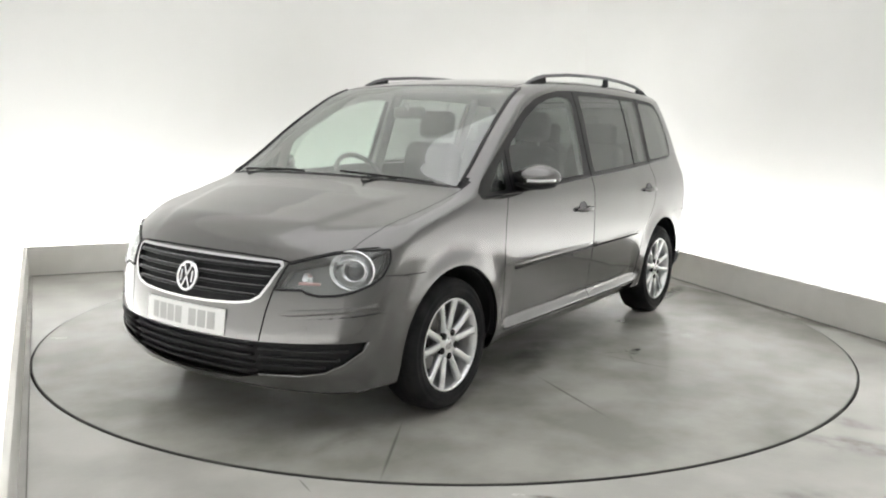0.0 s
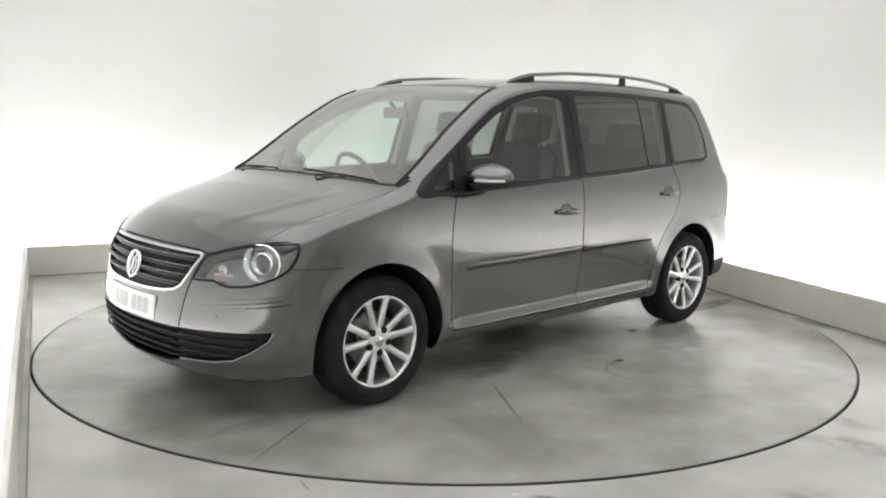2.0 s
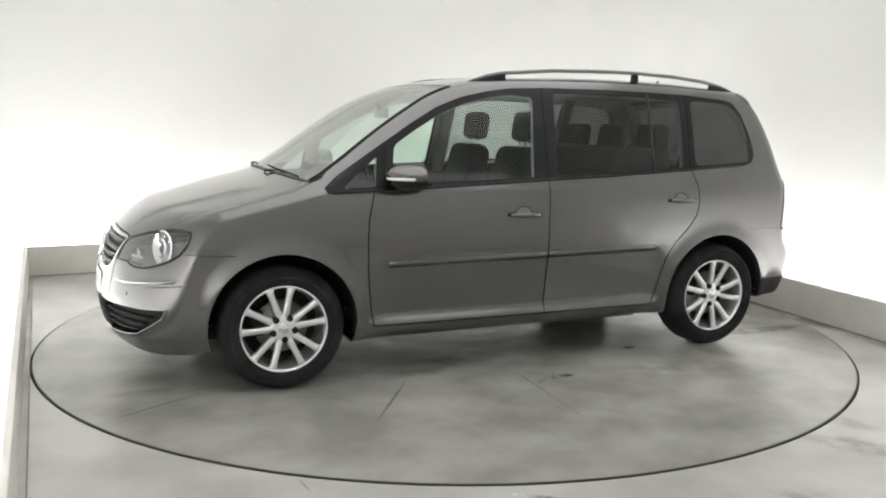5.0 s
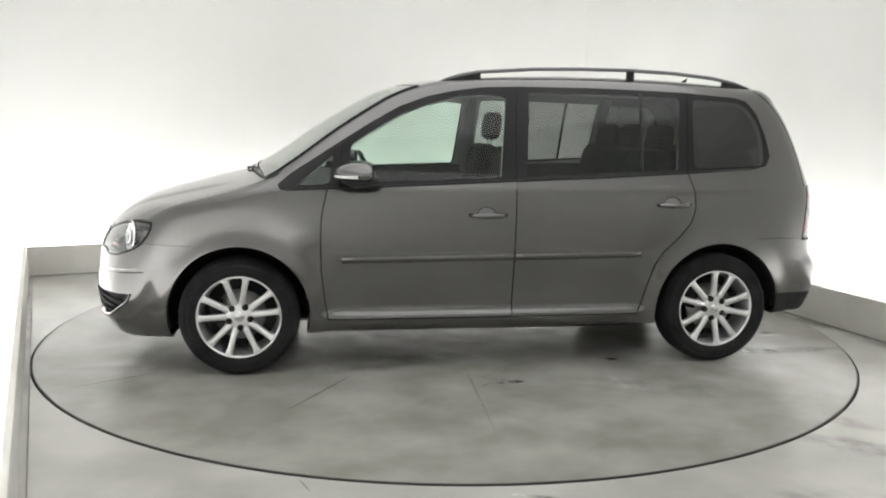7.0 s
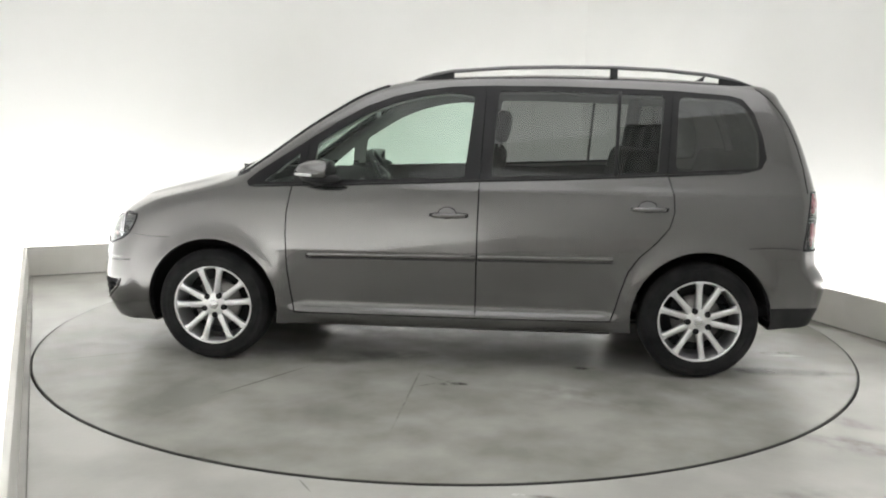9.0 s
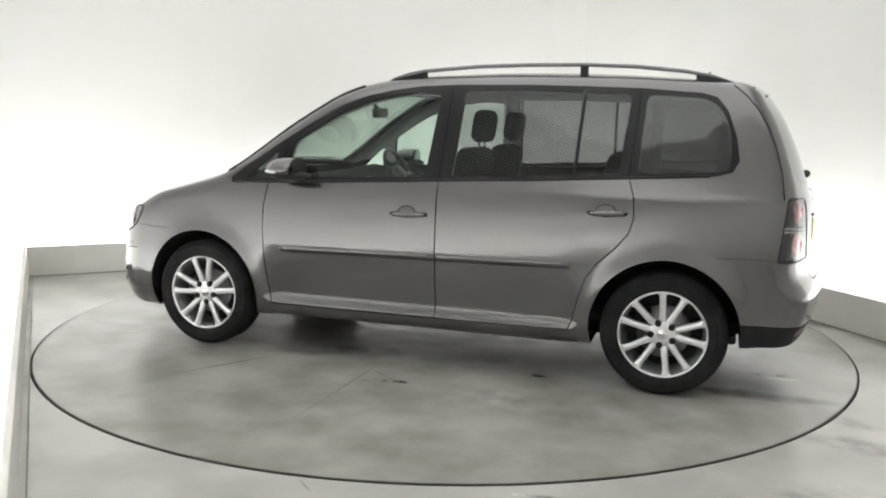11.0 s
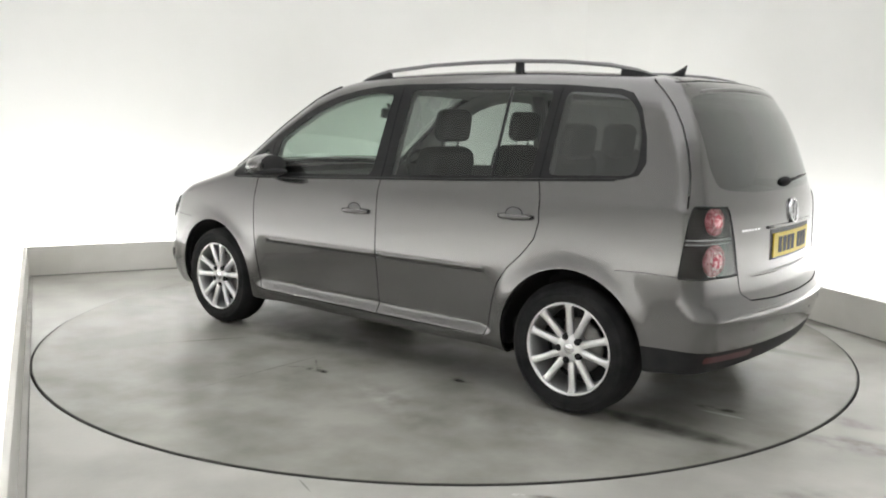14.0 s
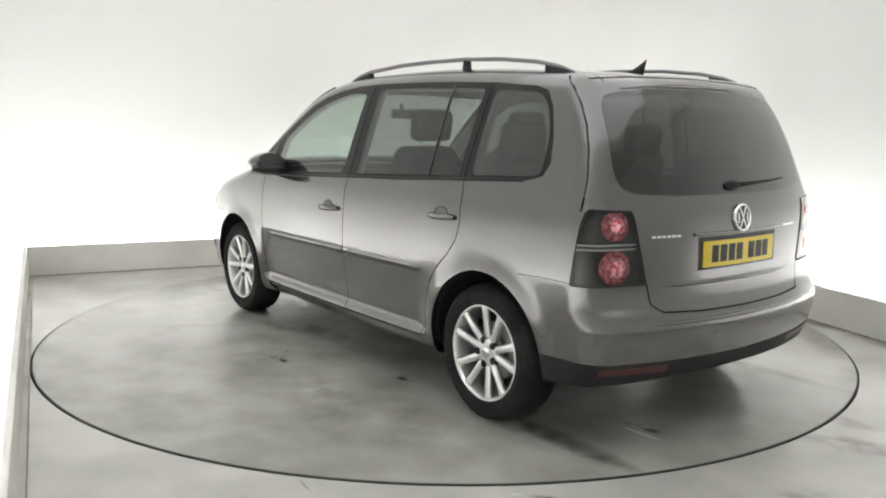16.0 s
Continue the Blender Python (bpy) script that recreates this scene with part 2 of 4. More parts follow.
            bm.faces.new((low[i], low[j], top[j], top[i]))
            if r0 is not None:
                bm.faces.new((top[i], top[j], t2[j], t2[i]))
                bm.faces.new((low[j], low[i], l2[i], l2[j]))
                bm.faces.new((l2[j], l2[i], t2[i], t2[j]))
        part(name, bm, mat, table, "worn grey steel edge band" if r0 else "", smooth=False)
    return tagged(table, "round grey concrete turntable with scuff marks", "turntable")


def coved(points, r, n=12):
    """The outline with its corners rounded by arcs; n + 1 points to a corner."""
    out = []
    for i, p in enumerate(points):
        a, b = points[i - 1], points[(i + 1) % len(points)]
        s, e = p + (a - p).normalized() * r, p + (b - p).normalized() * r
        out += [s * (1 - t) ** 2 + p * 2 * t * (1 - t) + e * t * t for t in [q / n for q in range(n + 1)]]
    return out


def build_walls():
    names = ("wall_back", "wall_right", "wall_front", "wall_left")
    ledges = outset(CORNERS, 0.0)
    inner, outer = coved(outset(CORNERS, 0.62), 1.3), coved(outset(CORNERS, 0.75), 1.43)
    n = len(inner) // 4
    for i in range(4):
        j = (i + 1) % 4
        bm = bmesh.new()
        # from the middle of one coved corner to the middle of the next
        ids = [(i * n + n // 2 + k) % len(inner) for k in range(n + 1)]
        rows = [[bm.verts.new((*q, z)) for q, z in ((inner[k], -0.02), (inner[k], 3.6), (outer[k], 3.6), (outer[k], -0.02))] for k in ids]
        for a, b in zip(rows, rows[1:]):
            for k in range(4):
                bm.faces.new((a[k], b[k], b[(k + 1) % 4], a[(k + 1) % 4]))
        bm.faces.new(rows[0]), bm.faces.new(rows[-1][::-1])
        bmesh.ops.recalc_face_normals(bm, faces=bm.faces)
        ob = mesh_object(names[i], bm, WALL)
        ob.data.set_sharp_from_angle(angle=radians(40))
        tagged(ob, "plain white unlit wall behind the camera" if i == 2 else "smooth white studio wall washed with light from below", "wall", kind="structure")
        bm = bmesh.new()
        slab(bm, ledges[j], ledges[i], 0.03, -0.02, LH)
        bevelled(bm, 0.004)
        tagged(mesh_object("light_ledge", bm, LEDGE, smooth=False), "low off-white upstand hiding the wall-wash lights", "ledge", kind="structure")
        # thin strip drawn as the dark contact line of ledge and floor
        bm = bmesh.new()
        slab(bm, outset(CORNERS, -0.032)[j], outset(CORNERS, -0.032)[i], 0.004, FLOOR_Z - 0.002, 0.002)
        tagged(mesh_object("trim", bm, FOOT_LINE, smooth=False), "dark sealing joint along the foot of the ledge", "trim", kind="structure")
        if i == 2:
            continue
        # strip lamps in the trough
        a, b = outset(CORNERS, 0.24)[i], outset(CORNERS, 0.24)[j]
        d = (b - a).normalized()
        if i == 1:
            b = a + d * 7.5          # the lamp stops short to keep the wall beside the camera dimmer
        bm = bmesh.new()
        slab(bm, b - d * 0.25, a + d * 0.25, 0.12, 0.02, 0.09)
        tagged(mesh_object("strip_lamp", bm, GLOW, smooth=False), "white strip lamp lying in the wall trough", "lamp", group="trough lamps")
    bm = bmesh.new()
    bm.faces.new([bm.verts.new((p.x, p.y, 3.6)) for p in outset(CORNERS, 0.75)])
    bm.faces.new([bm.verts.new((p.x, p.y, 3.7)) for p in outset(CORNERS, 0.75)])
    tagged(mesh_object("ceiling", bm, WALL, smooth=False), "plain white studio ceiling", "ceiling", kind="structure")
    # unseen glowing panel added as fill; its place and strength are tuned
    bm = bmesh.new()
    bmesh.ops.create_cube(bm, size=1, matrix=Matrix.Translation((0.6, -1.9, 3.5)) @ Matrix.Rotation(radians(22), 4, "Z") @ Matrix.Diagonal((4.4, 4.4, 0.06, 1)))
    tagged(mesh_object("ceiling_light_panel", bm, PANEL, smooth=False), "large square soft ceiling light panel", "lamp")


build_floor()
disc = build_disc()
build_walls()


# ---------------------------------------------------------------- the car's skin as a smooth solid
def curve(*points):
    """A smooth function through points (x, value), with slopes that do not overshoot."""
    xs, ys = np.array([p[0] for p in points], float), np.array([p[1] for p in points], float)
    h, d = np.diff(xs), np.diff(ys) / np.diff(xs)
    m = np.zeros_like(xs)
    m[0], m[-1] = d[0], d[-1]
    for i in range(1, len(xs) - 1):
        if d[i - 1] * d[i] > 0:
            w1, w2 = 2 * h[i] + h[i - 1], h[i] + 2 * h[i - 1]
            m[i] = (w1 + w2) / (w1 / d[i - 1] + w2 / d[i])

    def at(x):
        x = np.asarray(x, float)
        i = np.clip(np.searchsorted(xs, x) - 1, 0, len(h) - 1)
        t = np.clip((x - xs[i]) / h[i], 0, 1)
        v = (2 * t**3 - 3 * t**2 + 1) * ys[i] + (t**3 - 2 * t**2 + t) * h[i] * m[i] + (3 * t**2 - 2 * t**3) * ys[i + 1] + (t**3 - t**2) * h[i] * m[i + 1]
        return v + np.where(x < xs[0], (x - xs[0]) * m[0], 0) + np.where(x > xs[-1], (x - xs[-1]) * m[-1], 0)
    return at


WB, HUB = 1.339, 0.316
plan = curve((-2.2, 0.80), (-1.9, 0.848), (-1.5, 0.876), (-1.0, 0.888), (0, 0.895), (0.9, 0.892), (1.4, 0.882), (1.8, 0.855), (2.2, 0.80))
tuck_sill = curve((0.15, 0.125), (0.22, 0.078), (0.285, 0.024), (0.302, 0.016), (0.355, 0.040), (0.45, 0.028), (0.55, 0.014), (0.632, 0.0025), (0.640, 0.001), (0.66, 0.0), (0.75, 0.001), (0.9, 0.006), (0.975, 0.014), (1.04, 0.036), (1.10, 0.058), (1.3, 0.118), (1.5, 0.185), (1.6, 0.235), (1.7, 0.30))
tuck_end = curve((0.15, 0.11), (0.22, 0.062), (0.30, 0.030), (0.40, 0.014), (0.6, 0.002), (0.75, 0.0), (0.9, 0.004), (0.975, 0.012), (1.04, 0.036), (1.10, 0.058), (1.3, 0.118), (1.5, 0.185), (1.6, 0.235), (1.7, 0.30))
roofline = curve((-1.9, 1.545), (-1.6, 1.588), (-1.3, 1.612), (-0.9, 1.632), (-0.5, 1.638), (0.0, 1.626), (0.25, 1.606), (0.417, 1.578), (0.577, 1.526), (0.738, 1.440), (0.9, 1.342), (1.16, 1.165), (1.28, 1.092), (1.36, 1.056), (1.45, 1.028), (1.6, 0.988), (1.78, 0.940), (2.0, 0.872), (2.13, 0.800), (2.2, 0.742), (2.3, 0.66))
nose = curve((0.15, 2.08), (0.22, 2.145), (0.3, 2.188), (0.42, 2.206), (0.54, 2.189), (0.66, 2.164), (0.74, 2.134), (0.80, 2.096), (0.9, 2.00))
tail = curve((0.2, -2.03), (0.3, -2.062), (0.42, -2.108), (0.53, -2.126), (0.59, -2.10), (0.63, -2.072), (0.70, -2.062), (0.85, -2.058), (0.97, -2.05), (1.05, -2.025), (1.15, -1.99), (1.3, -1.93), (1.42, -1.868), (1.5, -1.815), (1.54, -1.80), (1.6, -1.76))
keel = curve((-2.2, 0.31), (-1.7, 0.275), (-1.2, 0.232), (0, 0.216), (0.9, 0.212), (1.7, 0.203), (2.0, 0.200), (2.2, 0.212))


def fillet(a, b, r):
    """The edge between two sides, rounded with radius r."""
    return np.minimum(np.maximum(a, b), -r) + np.hypot(np.maximum(a + r, 0), np.maximum(b + r, 0))


def skin(p):
    x, y, z = p[..., 0], np.abs(p[..., 1]), p[..., 2]
    k = np.clip((0.97 - np.abs(x)) / 0.17, 0, 1)
    k = k * k * (3 - 2 * k)
    w = plan(x) - tuck_end(z) * (1 - k) - tuck_sill(z) * k
    for hx in (WB, -WB):   # swelling round the wheel arches
        r = np.hypot(x - hx, z - HUB)
        w = w + 0.014 * np.exp(-((r - 0.37) / 0.06) ** 2) * (z > 0.2)
    side = y - w
    xs = x + 0.18 * y * y
    crest = 0.40 + 0.26 * np.clip((2.1 - x) / 0.9, 0, 1)
    swell = 0.009 / (1 + np.exp(np.clip((y - crest) / 0.014, -40, 40))) * np.clip((x - 1.36) / 0.15, 0, 1) * np.clip((2.12 - x) / 0.15, 0, 1)
    top = (z - roofline(xs) - swell + 0.05 * y * y) / np.sqrt(1 + ((roofline(xs + 0.01) - roofline(xs - 0.01)) / 0.02) ** 2)
    front = (x - nose(z) + 0.25 * y**2 + 0.22 * y**4) * 0.95
    rear = (tail(z) - x + 0.18 * y**2 + 0.04 * y**4) * 0.93
    base = keel(x) - z
    f = fillet(side, top, 0.06)
    f = fillet(f, front, 0.09)
    f = fillet(f, rear, 0.075)
    return fillet(f, base, 0.02)


def slope(f, p, e=1e-3):
    g = np.empty_like(p)
    for k in range(3):
        d = np.zeros(3)
        d[k] = e
        g[..., k] = (f(p + d) - f(p - d)) / (2 * e)
    return g


def wrap(f, lo, hi, h):
    """A quad mesh over the zero level of f: one vertex in each grid cell that it crosses."""
    axes = [np.arange(a, b + h, h) for a, b in zip(lo, hi)]
    grid = np.stack(np.meshgrid(*axes, indexing="ij"), -1)
    v = f(grid)
    n = np.array(v.shape) - 1
    total, count = np.zeros((*n, 3)), np.zeros(n)
    quads = []
    corner = [(i, j, k) for i in (0, 1) for j in (0, 1) for k in (0, 1)]

    def at(c):
        return tuple(slice(c[k], n[k] + c[k]) for k in range(3))
    for a in corner:
        for k in range(3):
            if a[k]:
                continue
            b = tuple(a[i] + (i == k) for i in range(3))
            va, vb = v[at(a)], v[at(b)]
            cut = (va < 0) != (vb < 0)
            t = np.where(cut, va / np.where(cut, va - vb, 1), 0)[..., None]
            total += np.where(cut[..., None], grid[at(a)] * (1 - t) + grid[at(b)] * t, 0)
            count += cut
    live = count > 0
    ids = np.full(n, -1)
    ids[live] = np.arange(live.sum())
    points = total[live] / count[live][:, None]
    for k in range(3):
        i, j = [q for q in range(3) if q != k]
        lo_s = [slice(None)] * 3
        hi_s = [slice(None)] * 3
        lo_s[k], hi_s[k] = slice(0, -1), slice(1, None)
        va, vb = v[tuple(lo_s)], v[tuple(hi_s)]
        for flip in (False, True):
            hit = ((va < 0) & (vb >= 0)) if not flip else ((va >= 0) & (vb < 0))
            e = np.argwhere(hit)
            e = e[(e[:, i] > 0) & (e[:, j] > 0) & (e[:, i] < n[i]) & (e[:, j] < n[j])]
            def cell(di, dj):
                c = e.copy()
                c[:, i] -= di
                c[:, j] -= dj
                return ids[c[:, 0], c[:, 1], c[:, 2]]
            q = np.stack([cell(1, 1), cell(0, 1), cell(0, 0), cell(1, 0)], 1)
            if flip != (k == 1):
                q = q[:, ::-1]
            quads.append(q)
    quads = np.concatenate(quads)
    for _ in range(4):
        g = slope(f, points)
        points = points - g * (f(points) / np.maximum((g * g).sum(-1), 1e-6))[:, None]
    return points, quads


# ---------------------------------------------------------------- the car: its skin cut into panels
def solve(p, d, lo, hi):
    """The distance along p + s d, between lo (inside) and hi (outside), at which the skin is met."""
    p, d = np.array(p, float), np.array(d, float)
    for _ in range(40):
        mid = (lo + hi) / 2
        if skin(p + d * mid) < 0:
            lo = mid
        else:
            hi = mid
    return Vector(p + d * hi)


def on_front(y, z):
    return solve((1.2, y, z), (1, 0, 0), 0, 1.4)


def on_rear(y, z):
    return solve((-1.2, y, z), (-1, 0, 0), 0, 1.4)


def on_side(x, z, s=1):
    return solve((x, 0, z), (0, s, 0), 0, 1.4)


def on_top(x, y):
    return solve((x, y, 0.6), (0, 0, 1), 0, 1.4)


def outward(p):
    return Vector(slope(skin, np.array(p, float))).normalized()


AX = {"y": (0, 2), "x": (1, 2), "z": (0, 1)}


def flat(c, axis):
    i, j = AX[axis]
    return (c[i], c[j])


def segments(points, closed):
    return list(zip(points, points[1:] + points[:1] if closed else points[1:]))


def cut(bm, axis, points, closed=False, keep=None):
    """Cuts the faces along a line that is drawn in the view along axis."""
    us, vs = [p[0] for p in points], [p[1] for p in points]
    pad = 0.03
    near = []
    for f in bm.faces:
        c = f.calc_center_median()
        u, v = flat(c, axis)
        if min(us) - pad < u < max(us) + pad and min(vs) - pad < v < max(vs) + pad and (keep is None or keep(c)):
            near.append(f)
    i, j = AX[axis]
    for a, b in segments(points, closed):
        lo, hi = (min(a[0], b[0]) - pad, min(a[1], b[1]) - pad), (max(a[0], b[0]) + pad, max(a[1], b[1]) + pad)
        mine = []
        for f in near:
            u, v = flat(f.calc_center_median(), axis)
            if lo[0] < u < hi[0] and lo[1] < v < hi[1]:
                mine.append(f)
        if not mine:
            continue
        co, no = [0.0] * 3, [0.0] * 3
        co[i], co[j] = a
        no[i], no[j] = b[1] - a[1], a[0] - b[0]
        geom = set(mine)
        for f in mine:
            geom.update(f.edges)
            geom.update(f.verts)
        got = bmesh.ops.bisect_plane(bm, geom=list(geom), dist=2e-4, plane_co=co, plane_no=Vector(no).normalized())
        near = list({f for f in near if f.is_valid} | {g for g in got["geom"] if isinstance(g, bmesh.types.BMFace)})


def beside(points, d):
    """The line moved sideways by d."""
    out = []
    for i, p in enumerate(points):
        a, b = Vector(points[max(i - 1, 0)]), Vector(points[min(i + 1, len(points) - 1)])
        t = (b - a).normalized()
        out.append((p[0] - t.y * d, p[1] + t.x * d))
    return out


def near_line(q, points, d, closed=False):
    for a, b in segments(points, closed):
        ux, uy = b[0] - a[0], b[1] - a[1]
        t = ((q[0] - a[0]) * ux + (q[1] - a[1]) * uy) / (ux * ux + uy * uy)
        t = min(max(t, 0), 1)
        if math.hypot(a[0] + t * ux - q[0], a[1] + t * uy - q[1]) < d:
            return True
    return False


def within(q, poly):
    hit = False
    for a, b in segments(poly, True):
        if (a[1] > q[1]) != (b[1] > q[1]) and q[0] < (b[0] - a[0]) * (q[1] - a[1]) / (b[1] - a[1]) + a[0]:
            hit = not hit
    return hit


def rounded(points, r, n=4):
    """A closed outline with its corners rounded."""
    out = []
    for i, p in enumerate(points):
        p, a, b = Vector(p), Vector(points[i - 1]), Vector(points[(i + 1) % len(points)])
        k = min(r, (a - p).length * 0.48, (b - p).length * 0.48)
        s, e = p + (a - p).normalized() * k, p + (b - p).normalized() * k
        for t in [q / n for q in range(n + 1)]:
            out.append(tuple(s * (1 - t) ** 2 + p * 2 * t * (1 - t) + e * t * t))
    return out


# outlines in the side view (x, z)
DLO = [(1.115, 0.992), (0.887, 1.002), (0.558, 1.016), (-0.13, 1.047), (-0.6, 1.066), (-1.125, 1.094), (-1.55, 1.116), (-1.622, 1.137), (-1.65, 1.19), (-1.632, 1.30), (-1.585, 1.43), (-1.53, 1.498), (-1.46, 1.518), (-1.18, 1.540), (-0.885, 1.550), (-0.586, 1.556), (-0.19, 1.556), (0.024, 1.547), (0.178, 1.526), (0.333, 1.492), (0.489, 1.434), (0.647, 1.344), (0.806, 1.244), (1.066, 1.076), (1.13, 1.02)]
PANE_CORNER = rounded([(1.035, 1.018), (0.865, 1.022), (0.84, 1.178)], 0.02)
PANE_FRONT = rounded([(0.775, 1.03), (-0.06, 1.062), (-0.105, 1.50), (0.03, 1.513), (0.165, 1.496), (0.32, 1.458), (0.475, 1.396), (0.63, 1.306), (0.745, 1.232)], 0.025)
PANE_REAR = rounded([(-0.205, 1.068), (-1.085, 1.110), (-1.12, 1.512), (-0.58, 1.528), (-0.235, 1.526)], 0.025)
PANE_QUARTER = rounded([(-1.175, 1.116), (-1.61, 1.138), (-1.61, 1.29), (-1.59, 1.37), (-1.545, 1.452), (-1.475, 1.492), (-1.195, 1.508)], 0.042)
GAP_DOOR_FRONT = [(0.875, 1.0), (0.905, 0.86), (0.912, 0.74), (0.908, 0.56), (0.89, 0.40), (0.872, 0.297)]
GAP_DOORS = [(-0.142, 1.05), (-0.136, 0.716), (-0.133, 0.297)]
GAP_DOOR_REAR = [(-1.135, 1.095), (-1.165, 1.0), (-1.172, 0.90), (-1.15, 0.82), (-1.09, 0.745), (-1.0, 0.66), (-0.945, 0.58), (-0.91, 0.47), (-0.885, 0.36), (-0.862, 0.302)]
GAP_SILL = [(0.872, 0.297), (-0.133, 0.297), (-0.862, 0.302)]
GAP_FENDER_BUMPER = [(1.56, 0.699), (1.68, 0.702), (1.80, 0.712)]
GAP_QUARTER_BUMPER = [(-1.57, 0.722), (-1.70, 0.727), (-1.86, 0.722)]
ARCH_R = 0.372
ARCH = {s: [(s * WB + ARCH_R * math.cos(2 * math.pi * i / 48), HUB + 0.012 + ARCH_R * math.sin(2 * math.pi * i / 48)) for i in range(48)] for s in (1, -1)}
LAMP_BACK_EDGE = [(1.775, 0.835), (1.772, 0.80), (1.79, 0.755), (1.825, 0.71), (1.87, 0.68), (1.93, 0.655), (2.0, 0.63)]
TAIL_LAMP_EDGE = [(-1.882, 1.02), (-1.866, 0.86), (-1.850, 0.705)]
# outlines in the front view (y, z), near half
BONNET_LIP = [(-0.02, 0.782), (0.25, 0.780), (0.44, 0.773), (0.505, 0.762), (0.58, 0.785), (0.66, 0.808), (0.745, 0.822), (0.80, 0.828)]
GRILLE = [(-0.02, 0.762), (0.25, 0.760), (0.465, 0.756), (0.476, 0.745), (0.445, 0.675), (0.41, 0.622), (0.37, 0.600), (0.30, 0.588), (0.15, 0.580), (-0.02, 0.577)]
GRILLE_RIM = [(-0.02, 0.772), (0.25, 0.770), (0.472, 0.766), (0.489, 0.747), (0.456, 0.671), (0.419, 0.614), (0.375, 0.590), (0.305, 0.578), (0.15, 0.570), (-0.02, 0.567)]
INTAKE = [(-0.02, 0.432), (0.408, 0.432), (0.408, 0.275), (0.30, 0.25), (-0.02, 0.238)]
FOG = [(0.408, 0.432), (0.815, 0.442), (0.806, 0.40), (0.755, 0.35), (0.69, 0.313), (0.60, 0.297), (0.408, 0.288)]
SHIELD = [(0.515, 0.755), (0.475, 0.66), (0.45, 0.55), (0.435, 0.44)]
HEADLAMP = [(0.478, 0.652), (0.505, 0.754), (0.58, 0.777), (0.66, 0.80), (0.745, 0.815), (0.85, 0.82), (0.93, 0.80), (0.93, 0.70), (0.84, 0.675), (0.78, 0.652), (0.72, 0.638), (0.66, 0.634), (0.615, 0.642), (0.59, 0.655)]
FRONT_LIP = [(-0.02, 0.222), (0.30, 0.222), (0.42, 0.215), (0.72, 0.210)]
# outlines in the rear view (y, z)
REAR_GLASS = rounded([(-0.02, 1.513), (0.30, 1.510), (0.50, 1.498), (0.605, 1.476), (0.638, 1.43), (0.660, 1.28), (0.672, 1.17), (0.660, 1.105), (0.60, 1.080), (0.40, 1.068), (0.2, 1.066), (-0.02, 1.065)], 0.03)
GATE_TOP = [(-0.02, 1.568), (0.40, 1.560), (0.62, 1.545)]
GATE_SIDE = [(-1.60, 1.56), (-1.665, 1.506), (-1.725, 1.435), (-1.774, 1.352), (-1.815, 1.25), (-1.845, 1.14), (-1.862, 1.008)]
GATE_FOOT = [(0.56, 0.715), (0.545, 0.63), (0.50, 0.598), (0.30, 0.588), (-0.02, 0.585)]
BUMPER_TOP = [(0.86, 0.714), (0.56, 0.714)]
TAIL_LAMP = [(0.63, 1.012), (0.80, 1.020), (0.90, 1.022), (0.90, 0.716), (0.60, 0.714), (0.565, 0.722), (0.60, 0.87)]
REAR_SKIRT = [(-0.02, 0.385), (0.5, 0.392), (0.95, 0.405)]
REFLECTOR = rounded([(0.45, 0.372), (0.78, 0.380), (0.78, 0.348), (0.45, 0.340)], 0.012)
# outlines from above (x, y)
def bowed(x0, ys):
    return [(x0 - 0.18 * y * y, y) for y in ys]


SCREEN = bowed(1.298, (-0.02, 0.2, 0.4, 0.55, 0.70, 0.772)) + bowed(0.465, (0.628, 0.55, 0.4, 0.2, -0.02))
SCREEN_EDGE = bowed(1.31, (-0.02, 0.2, 0.4, 0.6, 0.795)) + bowed(0.44, (0.645, 0.4, 0.2, -0.02))
COWL = bowed(1.317, (-0.02, 0.2, 0.4, 0.6, 0.75))
BONNET_SIDE = [(1.93, 0.70), (1.75, 0.745), (1.5, 0.780), (1.3, 0.798), (1.15, 0.812)]
ROOF_DITCH = [(0.36, 0.585), (0.2, 0.588), (-0.4, 0.592), (-1.0, 0.590), (-1.55, 0.578), (-1.72, 0.565)]

HW = 0.003


def width_of(line):
    """Half the width of a panel joint, narrower where the skin runs along the view."""
    return 0.0013 if line is BONNET_SIDE or line is GAP_QUARTER_BUMPER or line is GAP_FENDER_BUMPER else HW


def is_side(c):
    return c.y > 0.5


def is_front(c):
    return c.x > 1.6


def is_rear(c):
    return c.x < -1.55


def is_top(c):
    return c.z > 0.75 and c.y < 0.86


LINES = [("y", GAP_DOOR_FRONT, is_side), ("y", GAP_DOORS, is_side), ("y", GAP_DOOR_REAR, is_side), ("y", GAP_SILL, is_side), ("y", GAP_FENDER_BUMPER, is_side),
         ("y", GAP_QUARTER_BUMPER, is_side), ("x", BONNET_LIP, is_front), ("x", GATE_TOP, is_rear), ("y", GATE_SIDE, lambda c: c.x < -1.5 and c.y > 0.5), ("x", GATE_FOOT, is_rear), ("x", BUMPER_TOP, lambda c: c.x < -1.865),
         ("z", BONNET_SIDE, is_top), ("z", COWL, is_top), ("z", ROOF_DITCH, lambda c: c.z > 1.45), ("x", SHIELD, is_front)]
SHAPES = [("y", DLO, is_side), ("y", PANE_CORNER, is_side), ("y", PANE_FRONT, is_side), ("y", PANE_REAR, is_side), ("y", PANE_QUARTER, is_side), ("y", ARCH[1], is_side), ("y", ARCH[-1], is_side),
